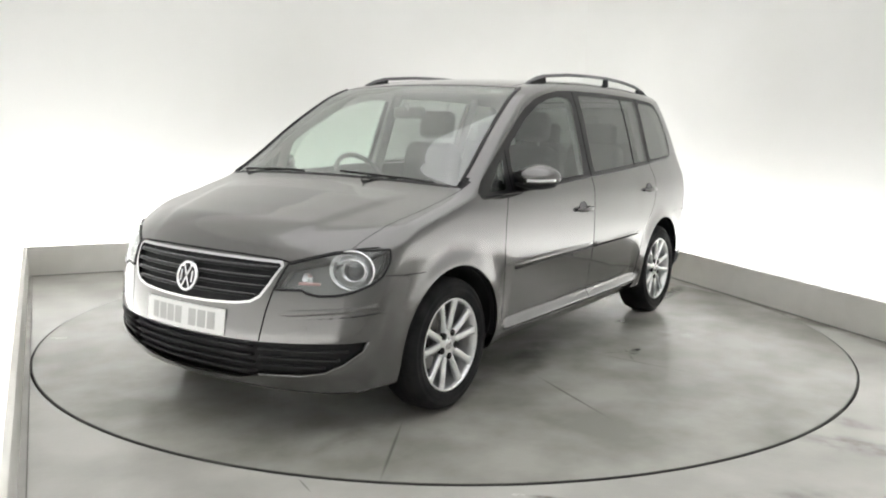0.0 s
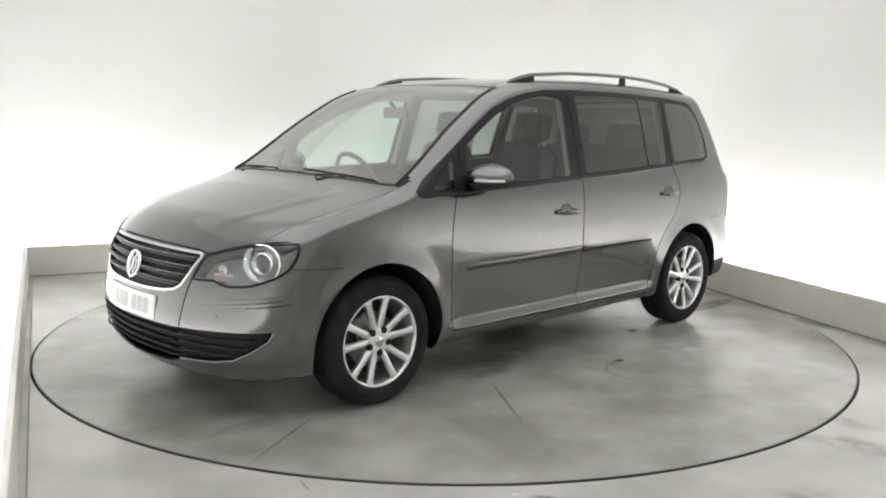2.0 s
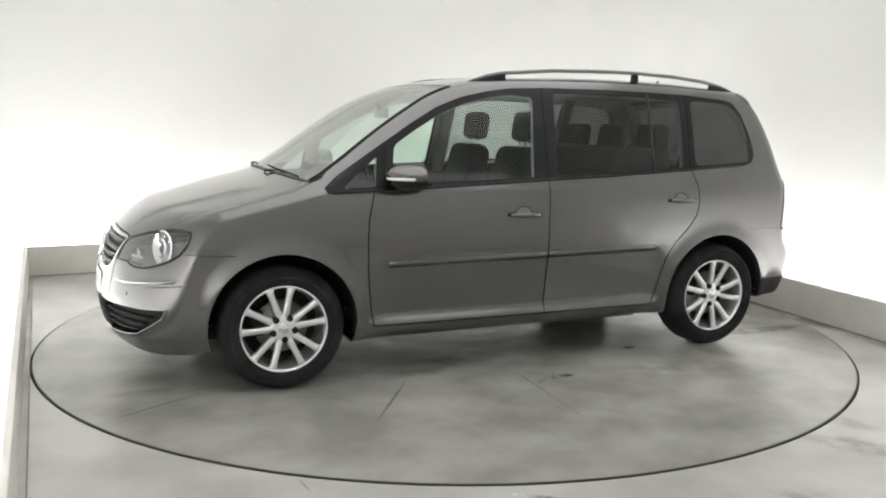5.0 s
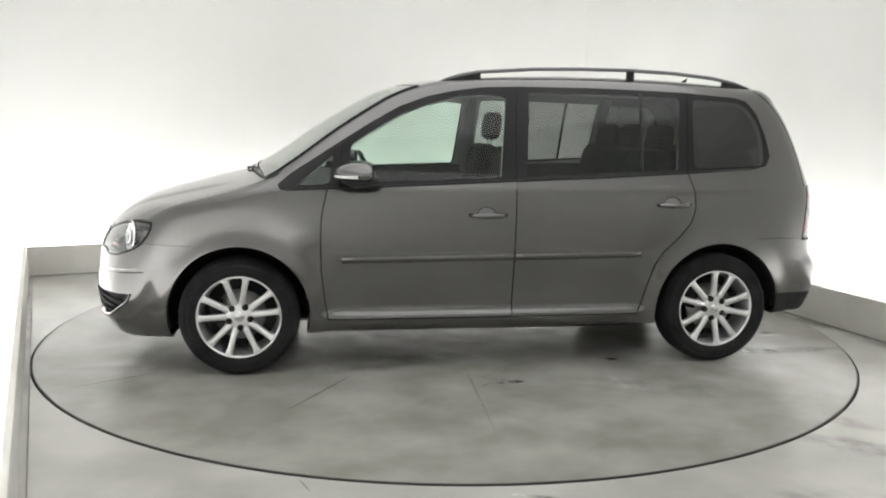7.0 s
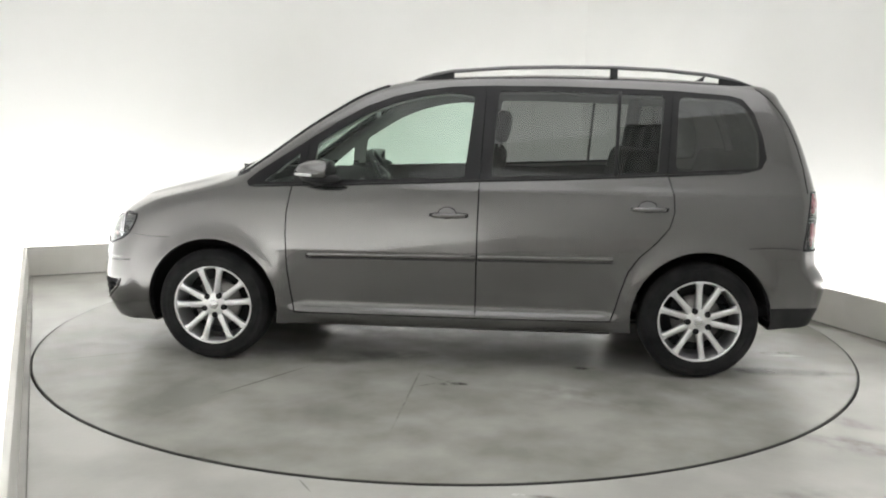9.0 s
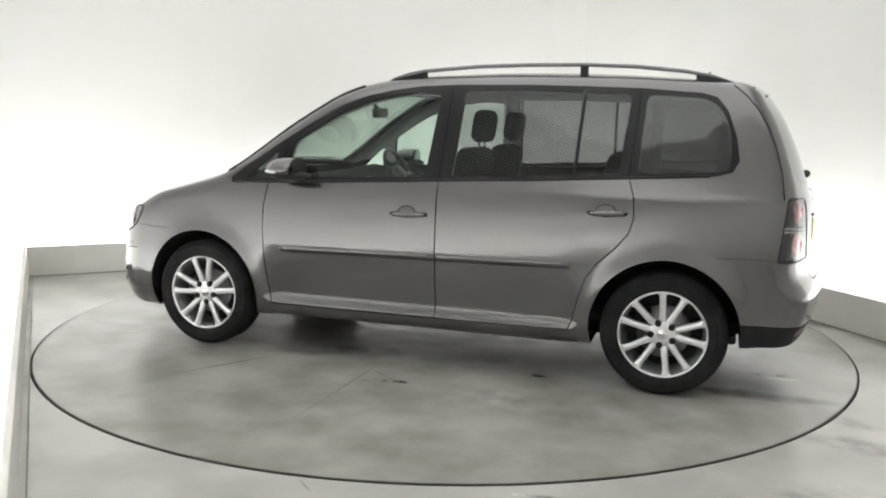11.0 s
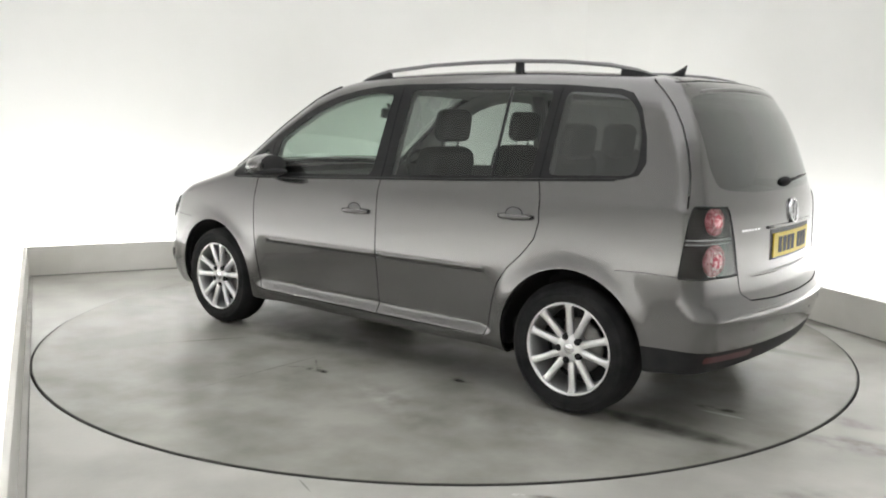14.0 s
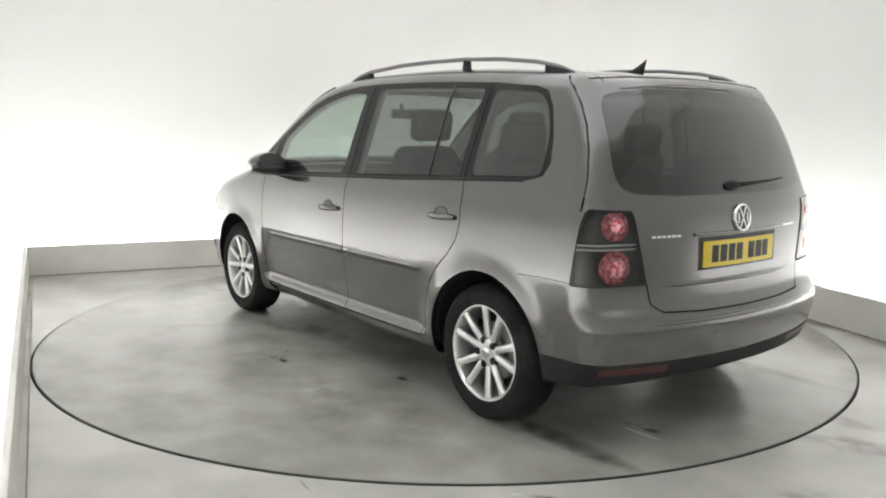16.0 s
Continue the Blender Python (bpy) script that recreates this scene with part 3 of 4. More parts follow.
          ("x", GRILLE, is_front), ("x", GRILLE_RIM, is_front), ("x", INTAKE, is_front), ("x", FOG, is_front), ("x", HEADLAMP, is_front), ("x", REAR_GLASS, is_rear), ("x", TAIL_LAMP, is_rear), ("x", REFLECTOR, is_rear),
          ("z", SCREEN, is_top), ("z", SCREEN_EDGE, is_top)]
OPEN = [("y", LAMP_BACK_EDGE, lambda c: c.x > 1.6 and c.y > 0.5), ("y", TAIL_LAMP_EDGE, lambda c: c.x < -1.6 and c.y > 0.5), ("x", FRONT_LIP, is_front), ("x", REAR_SKIRT, lambda c: c.x < -1.3)]

points, quads = wrap(skin, (-2.25, -0.05, 0.1), (2.35, 0.98, 1.72), 0.022)
raw = bpy.data.meshes.new("skin")
raw.from_pydata(points.tolist(), [], quads.tolist())
half = bmesh.new()
half.from_mesh(raw)
bpy.data.meshes.remove(raw)
bmesh.ops.bisect_plane(half, geom=half.verts[:] + half.edges[:] + half.faces[:], dist=1e-4, plane_co=(0, 0, 0), plane_no=(0, 1, 0), clear_inner=True)
for axis, line, keep in LINES:
    for d in (1, -1):
        cut(half, axis, beside(line, d * width_of(line)), False, keep)
for axis, line, keep in SHAPES:
    cut(half, axis, line, True, keep)
for axis, line, keep in OPEN:
    cut(half, axis, line, False, keep)


def line_at(points, v, by=1):
    """The first coordinate of a line at the second one (by=1), or the other way round (by=0)."""
    pts = sorted(points, key=lambda p: p[by])
    return float(np.interp(v, [p[by] for p in pts], [p[1 - by] for p in pts]))


def region(c):
    s, f, t = (c.x, c.z), (c.y, c.z), (c.x, c.y)
    if is_side(c):
        for k in (1, -1):
            if within(s, ARCH[k]):
                return "arch"
    gap = any(keep(c) and near_line(flat(c, a), line, width_of(line) * 1.05) for a, line, keep in LINES)
    if c.x > 1.6:
        lamp = within(f, HEADLAMP) and c.x > line_at(LAMP_BACK_EDGE, c.z)
        if lamp:
            return "headlamp"
        if within(f, GRILLE):
            return "grille"
        if within(f, GRILLE_RIM):
            return "grille_rim"
        if within(f, INTAKE):
            return "intake"
        if within(f, FOG):
            return "fog"
    if is_side(c) and c.z > 0.98 and within(s, DLO):
        for name, pane in (("pane_corner", PANE_CORNER), ("pane_front", PANE_FRONT), ("pane_rear", PANE_REAR), ("pane_quarter", PANE_QUARTER)):
            if within(s, pane):
                return name
        return "window_frame"
    if is_rear(c):
        if within(f, TAIL_LAMP) and c.x < line_at(TAIL_LAMP_EDGE, c.z):
            return "tail_lamp"
        if within(f, REAR_GLASS):
            return "rear_glass"
        if within(f, REFLECTOR):
            return "reflector"
    if is_top(c):
        if within(t, SCREEN):
            return "windscreen"
        if within(t, SCREEN_EDGE):
            return "screen_edge"
    if gap:
        return "gap"
    if c.x > 1.12 and c.z > 0.7 and c.y < line_at(BONNET_SIDE, c.x, 0) and c.z > line_at(BONNET_LIP, c.y, 0):
        return "bonnet" if c.x > 1.317 - 0.18 * c.y * c.y else "cowl"
    if is_rear(c):
        if c.z < line_at(REAR_SKIRT, c.y, 0):
            return "rear_skirt"
        foot = 0.722 if c.y > 0.56 else line_at(GATE_FOOT, c.y, 0)
        if c.z < foot:
            return "rear_bumper"
        if c.z < line_at(GATE_TOP, c.y, 0) and (c.y < 0.55 or c.x < line_at(GATE_SIDE, max(c.z, 1.008))):
            return "tailgate"
    if c.x < -1.3 and c.z < 0.405 and c.x < -1.6:
        return "rear_skirt"
    if c.x > 1.6 and c.z < line_at(FRONT_LIP, c.y, 0):
        return "front_lip"
    if c.x > 1.339 and c.z < line_at(GAP_FENDER_BUMPER, c.x, 0):
        return "front_bumper"
    if c.x > 1.75 and c.z < 0.785:
        return "front_bumper"
    if c.x < -1.339 and c.z < 0.722:
        return "rear_bumper"
    if c.z > 1.4 and c.y < line_at(ROOF_DITCH, c.x, 0) and c.x < 0.5:
        return "roof"
    if c.x > line_at(GAP_DOOR_FRONT, c.z):
        return "fender" if c.z > 0.25 else "sill"
    if c.z < 0.2985 or (c.z < 0.303 and c.x < -0.7):
        return "sill"
    if c.z < 1.05 or (c.z < 1.12 and c.x < -0.1):
        if c.x > line_at(GAP_DOORS, c.z):
            return "front_door"
        if c.x > line_at(GAP_DOOR_REAR, c.z):
            return "rear_door"
    return "body_side"


half.verts.index_update()
coords = np.array([v.co[:] for v in half.verts])
normals = slope(skin, coords)
normals /= np.linalg.norm(normals, axis=1)[:, None]
regions = {}
for f in half.faces:
    regions.setdefault(region(f.calc_center_median()), []).append([v.index for v in f.verts])
half.free()


def panel(name, faces, mat, parent, side=0, flange=0.012, sink=0.0, label=""):
    """Faces of the skin as a mesh with turned-in edges: side 1 near half, -1 the mirrored half, 0 both."""
    verts, polys, loops = [], [], []
    for s in ((1, -1) if side == 0 else (side,)):
        ids = sorted({i for f in faces for i in f})
        at = {i: len(verts) + k for k, i in enumerate(ids)}
        flip = np.array([1, s, 1])
        p, n = coords[ids] * flip, normals[ids] * flip
        p = p - n * sink
        verts += p.tolist()
        edges = {}
        for f in faces:
            order = f if s > 0 else f[::-1]
            polys.append([at[i] for i in order])
            loops += [tuple(normals[i] * flip) for i in order]
            for a, b in zip(order, order[1:] + order[:1]):
                edges[(a, b)] = True
        if flange:
            low = {}
            for a, b in edges:
                if (b, a) in edges or (abs(coords[a][1]) < 1e-3 and abs(coords[b][1]) < 1e-3):
                    continue
                for i in (a, b):
                    if i not in low:
                        low[i] = len(verts)
                        verts.append((coords[i] * flip - normals[i] * flip * (flange + sink)).tolist())
                polys.append([at[b], at[a], low[a], low[b]])
                q = [np.array(verts[k]) for k in (at[b], at[a], low[a])]
                m = np.cross(q[1] - q[0], q[2] - q[1])
                m = tuple(m / max(np.linalg.norm(m), 1e-9))
                loops += [m] * 4
    me = bpy.data.meshes.new(name)
    me.from_pydata(verts, [], polys)
    me.shade_smooth()
    me.normals_split_custom_set(loops)
    me.materials.append(mat)
    ob = new(name, me)
    ob.parent = parent
    if label:
        tagged(ob, label)
    return ob


def tube(bm, pts, radius, sides=8, flat_to=None, caps=True):
    """A bar of round (or flattened) section along pts; radius is a number or one for each point, or a pair (wide, high)."""
    rings = []
    pts = [Vector(p) for p in pts]
    for i, p in enumerate(pts):
        t = (pts[min(i + 1, len(pts) - 1)] - pts[max(i - 1, 0)]).normalized()
        up = Vector(flat_to) if flat_to else (Vector((0, 0, 1)) if abs(t.z) < 0.9 else Vector((0, 1, 0)))
        u = t.cross(up).normalized()
        v = u.cross(t).normalized()
        r = radius[i] if isinstance(radius, list) else radius
        a, b = r if isinstance(r, tuple) else (r, r)
        rings.append([bm.verts.new(p + u * a * math.cos(2 * math.pi * k / sides) + v * b * math.sin(2 * math.pi * k / sides)) for k in range(sides)])
    for a, b in zip(rings, rings[1:]):
        for k in range(sides):
            bm.faces.new((a[k], a[(k + 1) % sides], b[(k + 1) % sides], b[k]))
    if caps:
        bm.faces.new(rings[0][::-1]), bm.faces.new(rings[-1])
    bmesh.ops.recalc_face_normals(bm, faces=bm.faces)


def lathe(bm, profile, count=48, centre=(0, 0, 0), closed=False):
    """Turns (radius, y) round the y axis."""
    c = Vector(centre)
    rings = []
    for r, y in profile:
        rings.append([bm.verts.new(c + Vector((r * math.cos(2 * math.pi * k / count), y, r * math.sin(2 * math.pi * k / count)))) for k in range(count)])
    for a, b in (zip(rings, rings[1:] + rings[:1]) if closed else zip(rings, rings[1:])):
        for k in range(count):
            bm.faces.new((a[k], a[(k + 1) % count], b[(k + 1) % count], b[k]))
    return rings


def block(bm, size, m, bevel=0.0, segs=3):
    """A box with rounded edges at the pose m."""
    got = bmesh.ops.create_cube(bm, size=1, matrix=m @ Matrix.Diagonal((*size, 1)))
    if bevel:
        edges = {e for v in got["verts"] for e in v.link_edges}
        bmesh.ops.bevel(bm, geom=list(edges), offset=bevel, segments=segs, affect="EDGES", profile=0.5)


def squash(bm, m, segs=20, rings=12):
    bmesh.ops.create_uvsphere(bm, u_segments=segs, v_segments=rings, radius=1, matrix=m)


def facing(p, n, up=(0, 0, 1)):
    """A pose at p whose z axis is n and whose y axis is about up."""
    n = Vector(n).normalized()
    x = Vector(up).cross(n).normalized()
    return Matrix.Translation(p) @ Matrix((x, n.cross(x), n)).transposed().to_4x4()


car = tagged(new("people_carrier"), "grey metallic five-door people carrier with silver alloy wheels on a turntable", "car")


def build_panels():
    R = regions
    panel("bonnet", R["bonnet"], PAINT, car)
    panel("roof", R["roof"], PAINT, car)
    panel("tailgate", R["tailgate"], PAINT, car)
    panel("front_bumper", R["front_bumper"], PAINT, car)
    panel("rear_bumper", R["rear_bumper"], PAINT, car)
    panel("rear_skirt", R["rear_skirt"], BLACK, car, label="matt black lower bumper edge")
    panel("front_lip", R["front_lip"], BLACK, car, label="matt black lower bumper edge")
    panel("cowl", R["cowl"], BLACK, car, label="black plastic cowl below the windscreen")
    panel("windscreen", R["windscreen"], SCREEN_GLASS, car, flange=0, label="clear laminated windscreen")
    panel("windscreen_surround", R["screen_edge"], TRIM, car, label="black windscreen border")
    panel("rear_window", R["rear_glass"], REAR_TINT, car, flange=0, label="dark tinted rear window")
    panel("grille_surround", R["grille_rim"], CHROME, car, flange=0.03, label="bright chrome grille surround")
    panel("radiator_grille", R["grille"], BLACK, car, flange=0, sink=0.03, label="black radiator grille with slats")
    panel("lower_grille", R["intake"], BLACK, car, flange=0, sink=0.035, label="black lower air intake")
    for s in (1, -1):
        panel("front_wing", R["fender"], PAINT, car, s)
        door = panel("front_door", R["front_door"], PAINT, car, s)
        panel("window", R["pane_front"], GLASS, door, s, flange=0, label="clear side window")
        panel("quarter_light", R["pane_corner"], GLASS, door, s, flange=0)
        door = panel("rear_door", R["rear_door"], PAINT, car, s)
        panel("window", R["pane_rear"], TINTED, door, s, flange=0, label="dark tinted side window")
        panel("body_side", R["body_side"], PAINT, car, s)
        panel("window_frame", R["window_frame"], TRIM, car, s, label="gloss black window frame and pillars")
        panel("quarter_window", R["pane_quarter"], QUARTER_TINT, car, s, flange=0, label="dark tinted rear quarter window")
        panel("sill", R["sill"], PAINT, car, s)
        panel("fog_grille", R["fog"], BLACK, car, s, flange=0, sink=0.03, label="black side air intake")
        panel("reflector", R["reflector"], RED, car, s, label="dull red rear reflector strip")
    # dark inner shell that shows in the joints and as door trim
    shell = [f for k, v in R.items() if k not in ("pane_corner", "pane_front", "pane_rear", "pane_quarter", "windscreen", "rear_glass", "arch", "headlamp", "tail_lamp") for f in v]
    joints = {tuple(f) for f in R["gap"]}
    upper = [f for f in shell if tuple(f) not in joints and min(coords[i][2] for i in f) > 1.06]
    top = {tuple(f) for f in upper}
    panel("inner_shell", [f for f in shell if tuple(f) not in top], LINING, car, flange=0, sink=0.045)
    panel("headlining", upper, HEADLINING, car, flange=0, sink=0.040, label="light grey headlining and pillar trim")


build_panels()


def wheel_parts():
    """A road wheel with its outer face to +y, its hub at the origin."""
    hub = tagged(new("wheel"), "")
    bm = bmesh.new()
    prof = [(0.222, -0.095), (0.25, -0.103), (0.285, -0.100), (0.306, -0.086), (0.3155, -0.06), (0.316, -0.03), (0.316, 0.03), (0.3155, 0.06), (0.306, 0.086), (0.288, 0.099), (0.285, 0.1025), (0.281, 0.1005), (0.262, 0.1035), (0.258, 0.1055), (0.254, 0.1035), (0.238, 0.103), (0.222, 0.095), (0.218, 0.07), (0.218, -0.07)]
    lathe(bm, prof, 72, closed=True)
    bmesh.ops.recalc_face_normals(bm, faces=bm.faces)
    part("tyre", bm, RUBBER, hub, "black road tyre")
    bm = bmesh.new()
    for y in (-0.045, 0.0, 0.045):
        lathe(bm, [(0.3165, y - 0.004), (0.3175, y - 0.003), (0.3175, y + 0.003), (0.3165, y + 0.004)], 72)
    part("tread_rib", bm, RUBBER, hub)
    bm = bmesh.new()
    lathe(bm, [(0.221, 0.086), (0.2225, 0.094), (0.219, 0.0975), (0.2125, 0.094), (0.208, 0.080), (0.199, 0.03), (0.19, -0.08), (0.205, -0.09)], 72)
    bmesh.ops.recalc_face_normals(bm, faces=bm.faces)
    for f in bm.faces:
        f.normal_flip()
    rim = part("rim", bm, ALLOY, hub, "bright silver ten-spoke alloy rim")
    for k in range(10):
        a = 2 * math.pi * k / 10 + (0.05 if k % 2 else -0.05)
        bm = bmesh.new()
        secs = []
        for r, w, y, th in ((0.040, 0.017, 0.070, 0.03), (0.075, 0.0185, 0.077, 0.03), (0.13, 0.0165, 0.084, 0.028), (0.18, 0.0165, 0.089, 0.026), (0.200, 0.019, 0.091, 0.026), (0.210, 0.027, 0.091, 0.026)):
            row = []
            for u, v in ((-1, -1), (-0.95, -0.25), (-0.55, 0), (0.55, 0), (0.95, -0.25), (1, -1)):
                p = Vector((r, y + v * th, u * w))
                row.append(bm.verts.new(Matrix.Rotation(a, 3, "Y") @ p))
            secs.append(row)
        for s, t in zip(secs, secs[1:]):
            for i in range(6):
                j = (i + 1) % 6
                bm.faces.new((s[i], s[j], t[j], t[i]))
        bm.faces.new(secs[0][::-1]), bm.faces.new(secs[-1])
        bmesh.ops.recalc_face_normals(bm, faces=bm.faces)
        part("spoke", bm, ALLOY, rim)
    bm = bmesh.new()
    lathe(bm, [(0.001, 0.078), (0.045, 0.078), (0.066, 0.074), (0.072, 0.066), (0.072, 0.03)], 40)
    bmesh.ops.recalc_face_normals(bm, faces=bm.faces)
    for f in bm.faces:
        if f.normal.y < -0.5:
            f.normal_flip()
    part("hub_face", bm, ALLOY, rim)
    for k in range(5):
        a = 2 * math.pi * (k + 0.75) / 5
        bm = bmesh.new()
        c = (0.058 * math.cos(a), 0, 0.058 * math.sin(a))
        lathe(bm, [(0.0, 0.0815), (0.0165, 0.0815), (0.0170, 0.06)], 14, centre=c)
        bmesh.ops.recalc_face_normals(bm, faces=bm.faces)
        part("bolt_hole", bm, BLACK, rim, "dark bolt recess")
    bm = bmesh.new()
    lathe(bm, [(0.0, 0.084), (0.022, 0.083), (0.027, 0.079), (0.028, 0.07)], 28)
    bmesh.ops.recalc_face_normals(bm, faces=bm.faces)
    part("centre_cap", bm, CHROME, rim, "chrome hub cap")
    bm = bmesh.new()
    lathe(bm, [(0.0, 0.01), (0.135, 0.01), (0.135, -0.012), (0.0, -0.012)], 40)
    bmesh.ops.recalc_face_normals(bm, faces=bm.faces)
    part("brake_disc", bm, STEEL, hub, "worn steel brake disc")
    bm = bmesh.new()
    block(bm, (0.07, 0.05, 0.13), Matrix.Translation((0.12, 0.0, 0.03)), 0.012)
    part("brake_caliper", bm, BLACK, hub)
    bm = bmesh.new()
    lathe(bm, [(0.0, -0.05), (0.2, -0.05)], 40)
    part("rim_back", bm, BLACK, hub)
    return hub


def build_wheels():
    first = wheel_parts()
    first.parent = car
    first.matrix_basis = Matrix.Translation((WB, 0.768, HUB + 0.001)) @ pose(0, 0, 0, 0, 4.5, 0)
    for x, s in ((-WB, 1), (WB, -1), (-WB, -1)):
        w = copy_thing(first, Matrix.Translation((x, s * 0.768, HUB + 0.001)) @ pose(0, 0, 0, 0, -13 if x < 0 else 5, 0 if s > 0 else 180))
    # wheel housings, from just inside the arch edge inwards
    for x in (WB, -WB):
        for s in (1, -1):
            bm = bmesh.new()
            rows = []
            for a in np.linspace(radians(-4), radians(184), 41):
                px, pz = x + 0.384 * math.cos(a), HUB + 0.384 * math.sin(a)
                rows.append([bm.verts.new((px, s * (on_side(px, pz).y - 0.014), pz)), bm.verts.new((px, s * 0.54, pz))])
            hub = bm.verts.new((x, s * 0.54, HUB))
            for a, b in zip(rows, rows[1:]):
                bm.faces.new((a[0], b[0], b[1], a[1])), bm.faces.new((a[1], b[1], hub))
            part("wheel_housing", bm, LINING, car, "black wheel arch lining")


build_wheels()


def bar_on(points, out, radius, name, mat, parent, label="", flat_to=None, sides=8):
    bm = bmesh.new()
    tube(bm, [p + outward(p) * out for p in points], radius, sides, flat_to)
    return part(name, bm, mat, parent, label)


def ring_badge(p, n, r, name, parent):
    m = facing(p, n)
    bm = bmesh.new()
    got = lathe(bm, [(r, 0.0), (r, 0.010), (r * 0.93, 0.013), (r * 0.83, 0.012), (r * 0.80, 0.004)], 40)
    bm.transform(m @ Matrix.Rotation(radians(90), 4, "X"))
    bmesh.ops.recalc_face_normals(bm, faces=bm.faces)
    ob = part(name, bm, CHROME, parent, "round chrome maker's badge")
    bm = bmesh.new()
    bmesh.ops.create_cone(bm, cap_ends=True, segments=32, radius1=r * 0.82, radius2=r * 0.82, depth=0.006, matrix=m @ Matrix.Translation((0, 0, 0.003)))
    part("badge_backing", bm, TRIM, ob, smooth=False)
    for k, (x, y, lean, long) in enumerate(((0.0, 0.0, 26, 1.62), (0.0, 0.001, -26, 1.62), (-0.52, 0.0, 0, 0.75), (0.52, 0.0, 0, 0.75))):
        bm = bmesh.new()
        block(bm, (r * 0.15, r * long, 0.006), m @ Matrix.Translation((r * x, r * y, 0.008)) @ Matrix.Rotation(radians(lean), 4, "Z"), 0.001, 1)
        part("badge_bar", bm, CHROME, ob, smooth=False)


def border(faces, s, name, mat, parent, radius=0.005, out=0.0, label=""):
    """A bead along the outer edge of some faces of the skin."""
    edges = {(a, b) for f in faces for a, b in zip(f, f[1:] + f[:1])}
    after = {a: b for a, b in edges if (b, a) not in edges}
    best = []
    while after:
        a = next(iter(after))
        loop = [a]
        while a in after:
            a = after.pop(a)
            loop.append(a)
        best = max(best, loop, key=len)
    flip = np.array([1, s, 1])
    pts = []
    for i in best:
        p = Vector((coords[i] + normals[i] * out) * flip)
        if not pts or (p - pts[-1]).length > 0.008:
            pts.append(p)
    bm = bmesh.new()
    tube(bm, pts, radius, 6)
    return part(name, bm, mat, parent, label)


def build_front():
    grille = [o for o in car.children if o.name.startswith("radiator_grille")][0]
    for z, w in ((0.737, 0.468), (0.697, 0.45), (0.658, 0.43), (0.620, 0.395)):
        pts = [on_front(y, z) for y in np.linspace(-w, w, 25)]
        bar_on(pts, -0.014, (0.014, 0.0075), "slat", TRIM, grille, "gloss black slat with a bright edge")
        bar_on([p + Vector((0, 0, 0.008)) for p in pts], -0.004, 0.0016, "slat_edge", CHROME_DIM, grille)
    low = [o for o in car.children if o.name.startswith("lower_grille")][0]
    for z in (0.40, 0.362, 0.324, 0.286):
        bar_on([on_front(y, z) for y in np.linspace(-0.39, 0.39, 25)], -0.018, (0.016, 0.006), "slat", BLACK, low)
    for s in (1, -1):
        for z, w in ((0.40, 0.775), (0.362, 0.745), (0.326, 0.69)):
            bar_on([on_front(s * y, z) for y in np.linspace(0.425, w, 10)], -0.016, (0.014, 0.006), "fog_slat", BLACK, car)
        # upright between the openings, and the bright lower edge
        edge = [on_front(s * y, z) for y, z in ((0.42, 0.284), (0.5, 0.288), (0.60, 0.293), (0.69, 0.309), (0.757, 0.348), (0.808, 0.40), (0.82, 0.442))]
        bar_on(edge, 0.002, (0.008, 0.007), "intake_edge", PAINT, car)
        # rubbing strip of the bumper
        pts = []
        for k, a in enumerate(np.linspace(29.5, 58.5, 12)):
            pts.append(solve((1.3, 0, 0.548 + 0.0035 * k), (math.cos(radians(a)), s * math.sin(radians(a)), 0), 0, 1.4))
        bar_on(pts, -0.006, [(0.003, 0.006), (0.007, 0.016)] + [(0.009, 0.020)] * 9 + [(0.004, 0.012)], "bumper_strip", PAINT, car)
        bar_on([p + Vector((0, 0, -0.025)) for p in pts], 0.001, 0.003, "bumper_strip_joint", TRIM, car)
        # parking sensor
        p = on_front(s * 0.62, 0.50)
        bm = bmesh.new()
        bmesh.ops.create_cone(bm, cap_ends=True, segments=16, radius1=0.010, radius2=0.0095, depth=0.003, matrix=facing(p, outward(p)))
        part("parking_sensor", bm, PAINT, car, smooth=False)
    ring_badge(on_front(0, 0.662) + Vector((-0.004, 0, 0)), (1, 0, 0.25), 0.068, "front_badge", car)
    # number plate, curved to the bumper
    plate("front_number_plate", on_front, 0.494, PLATE_WHITE, PLATE_GREY, car, "white front number plate with grey bars", 0.006)
    for s in (1, -1):
        build_headlamp(s)


def sheet(bm, on, y0, y1, z0, z1, off, thick=0.006, n=14):
    """A thin sheet that follows the skin between y0, y1 and z0, z1, off metres proud of it."""
    rows = []
    for y in np.linspace(y0, y1, n):
        row = []
        for z in (z0, z1):
            p = on(y, (z0 + z1) / 2)
            d = outward(p)
            d = Vector((d.x, d.y, 0)).normalized()
            q = Vector((p.x + (on(0, z).x - on(0, (z0 + z1) / 2).x) * 0.6, y, z))
            row += [bm.verts.new(q + d * (off - thick)), bm.verts.new(q + d * off)]
        rows.append([row[0], row[1], row[3], row[2]])
    for a, b in zip(rows, rows[1:]):
        for k in range(4):
            bm.faces.new((a[k], a[(k + 1) % 4], b[(k + 1) % 4], b[k]))
    bm.faces.new(rows[0][::-1]), bm.faces.new(rows[-1])
    bmesh.ops.recalc_face_normals(bm, faces=bm.faces)


def plate(name, on, z, mat, ink, parent, label, off):
    bm = bmesh.new()
    sheet(bm, on, -0.26, 0.26, z - 0.0555, z + 0.0555, off)
    ob = part(name, bm, mat, parent, label, smooth=False)
    x = -0.208
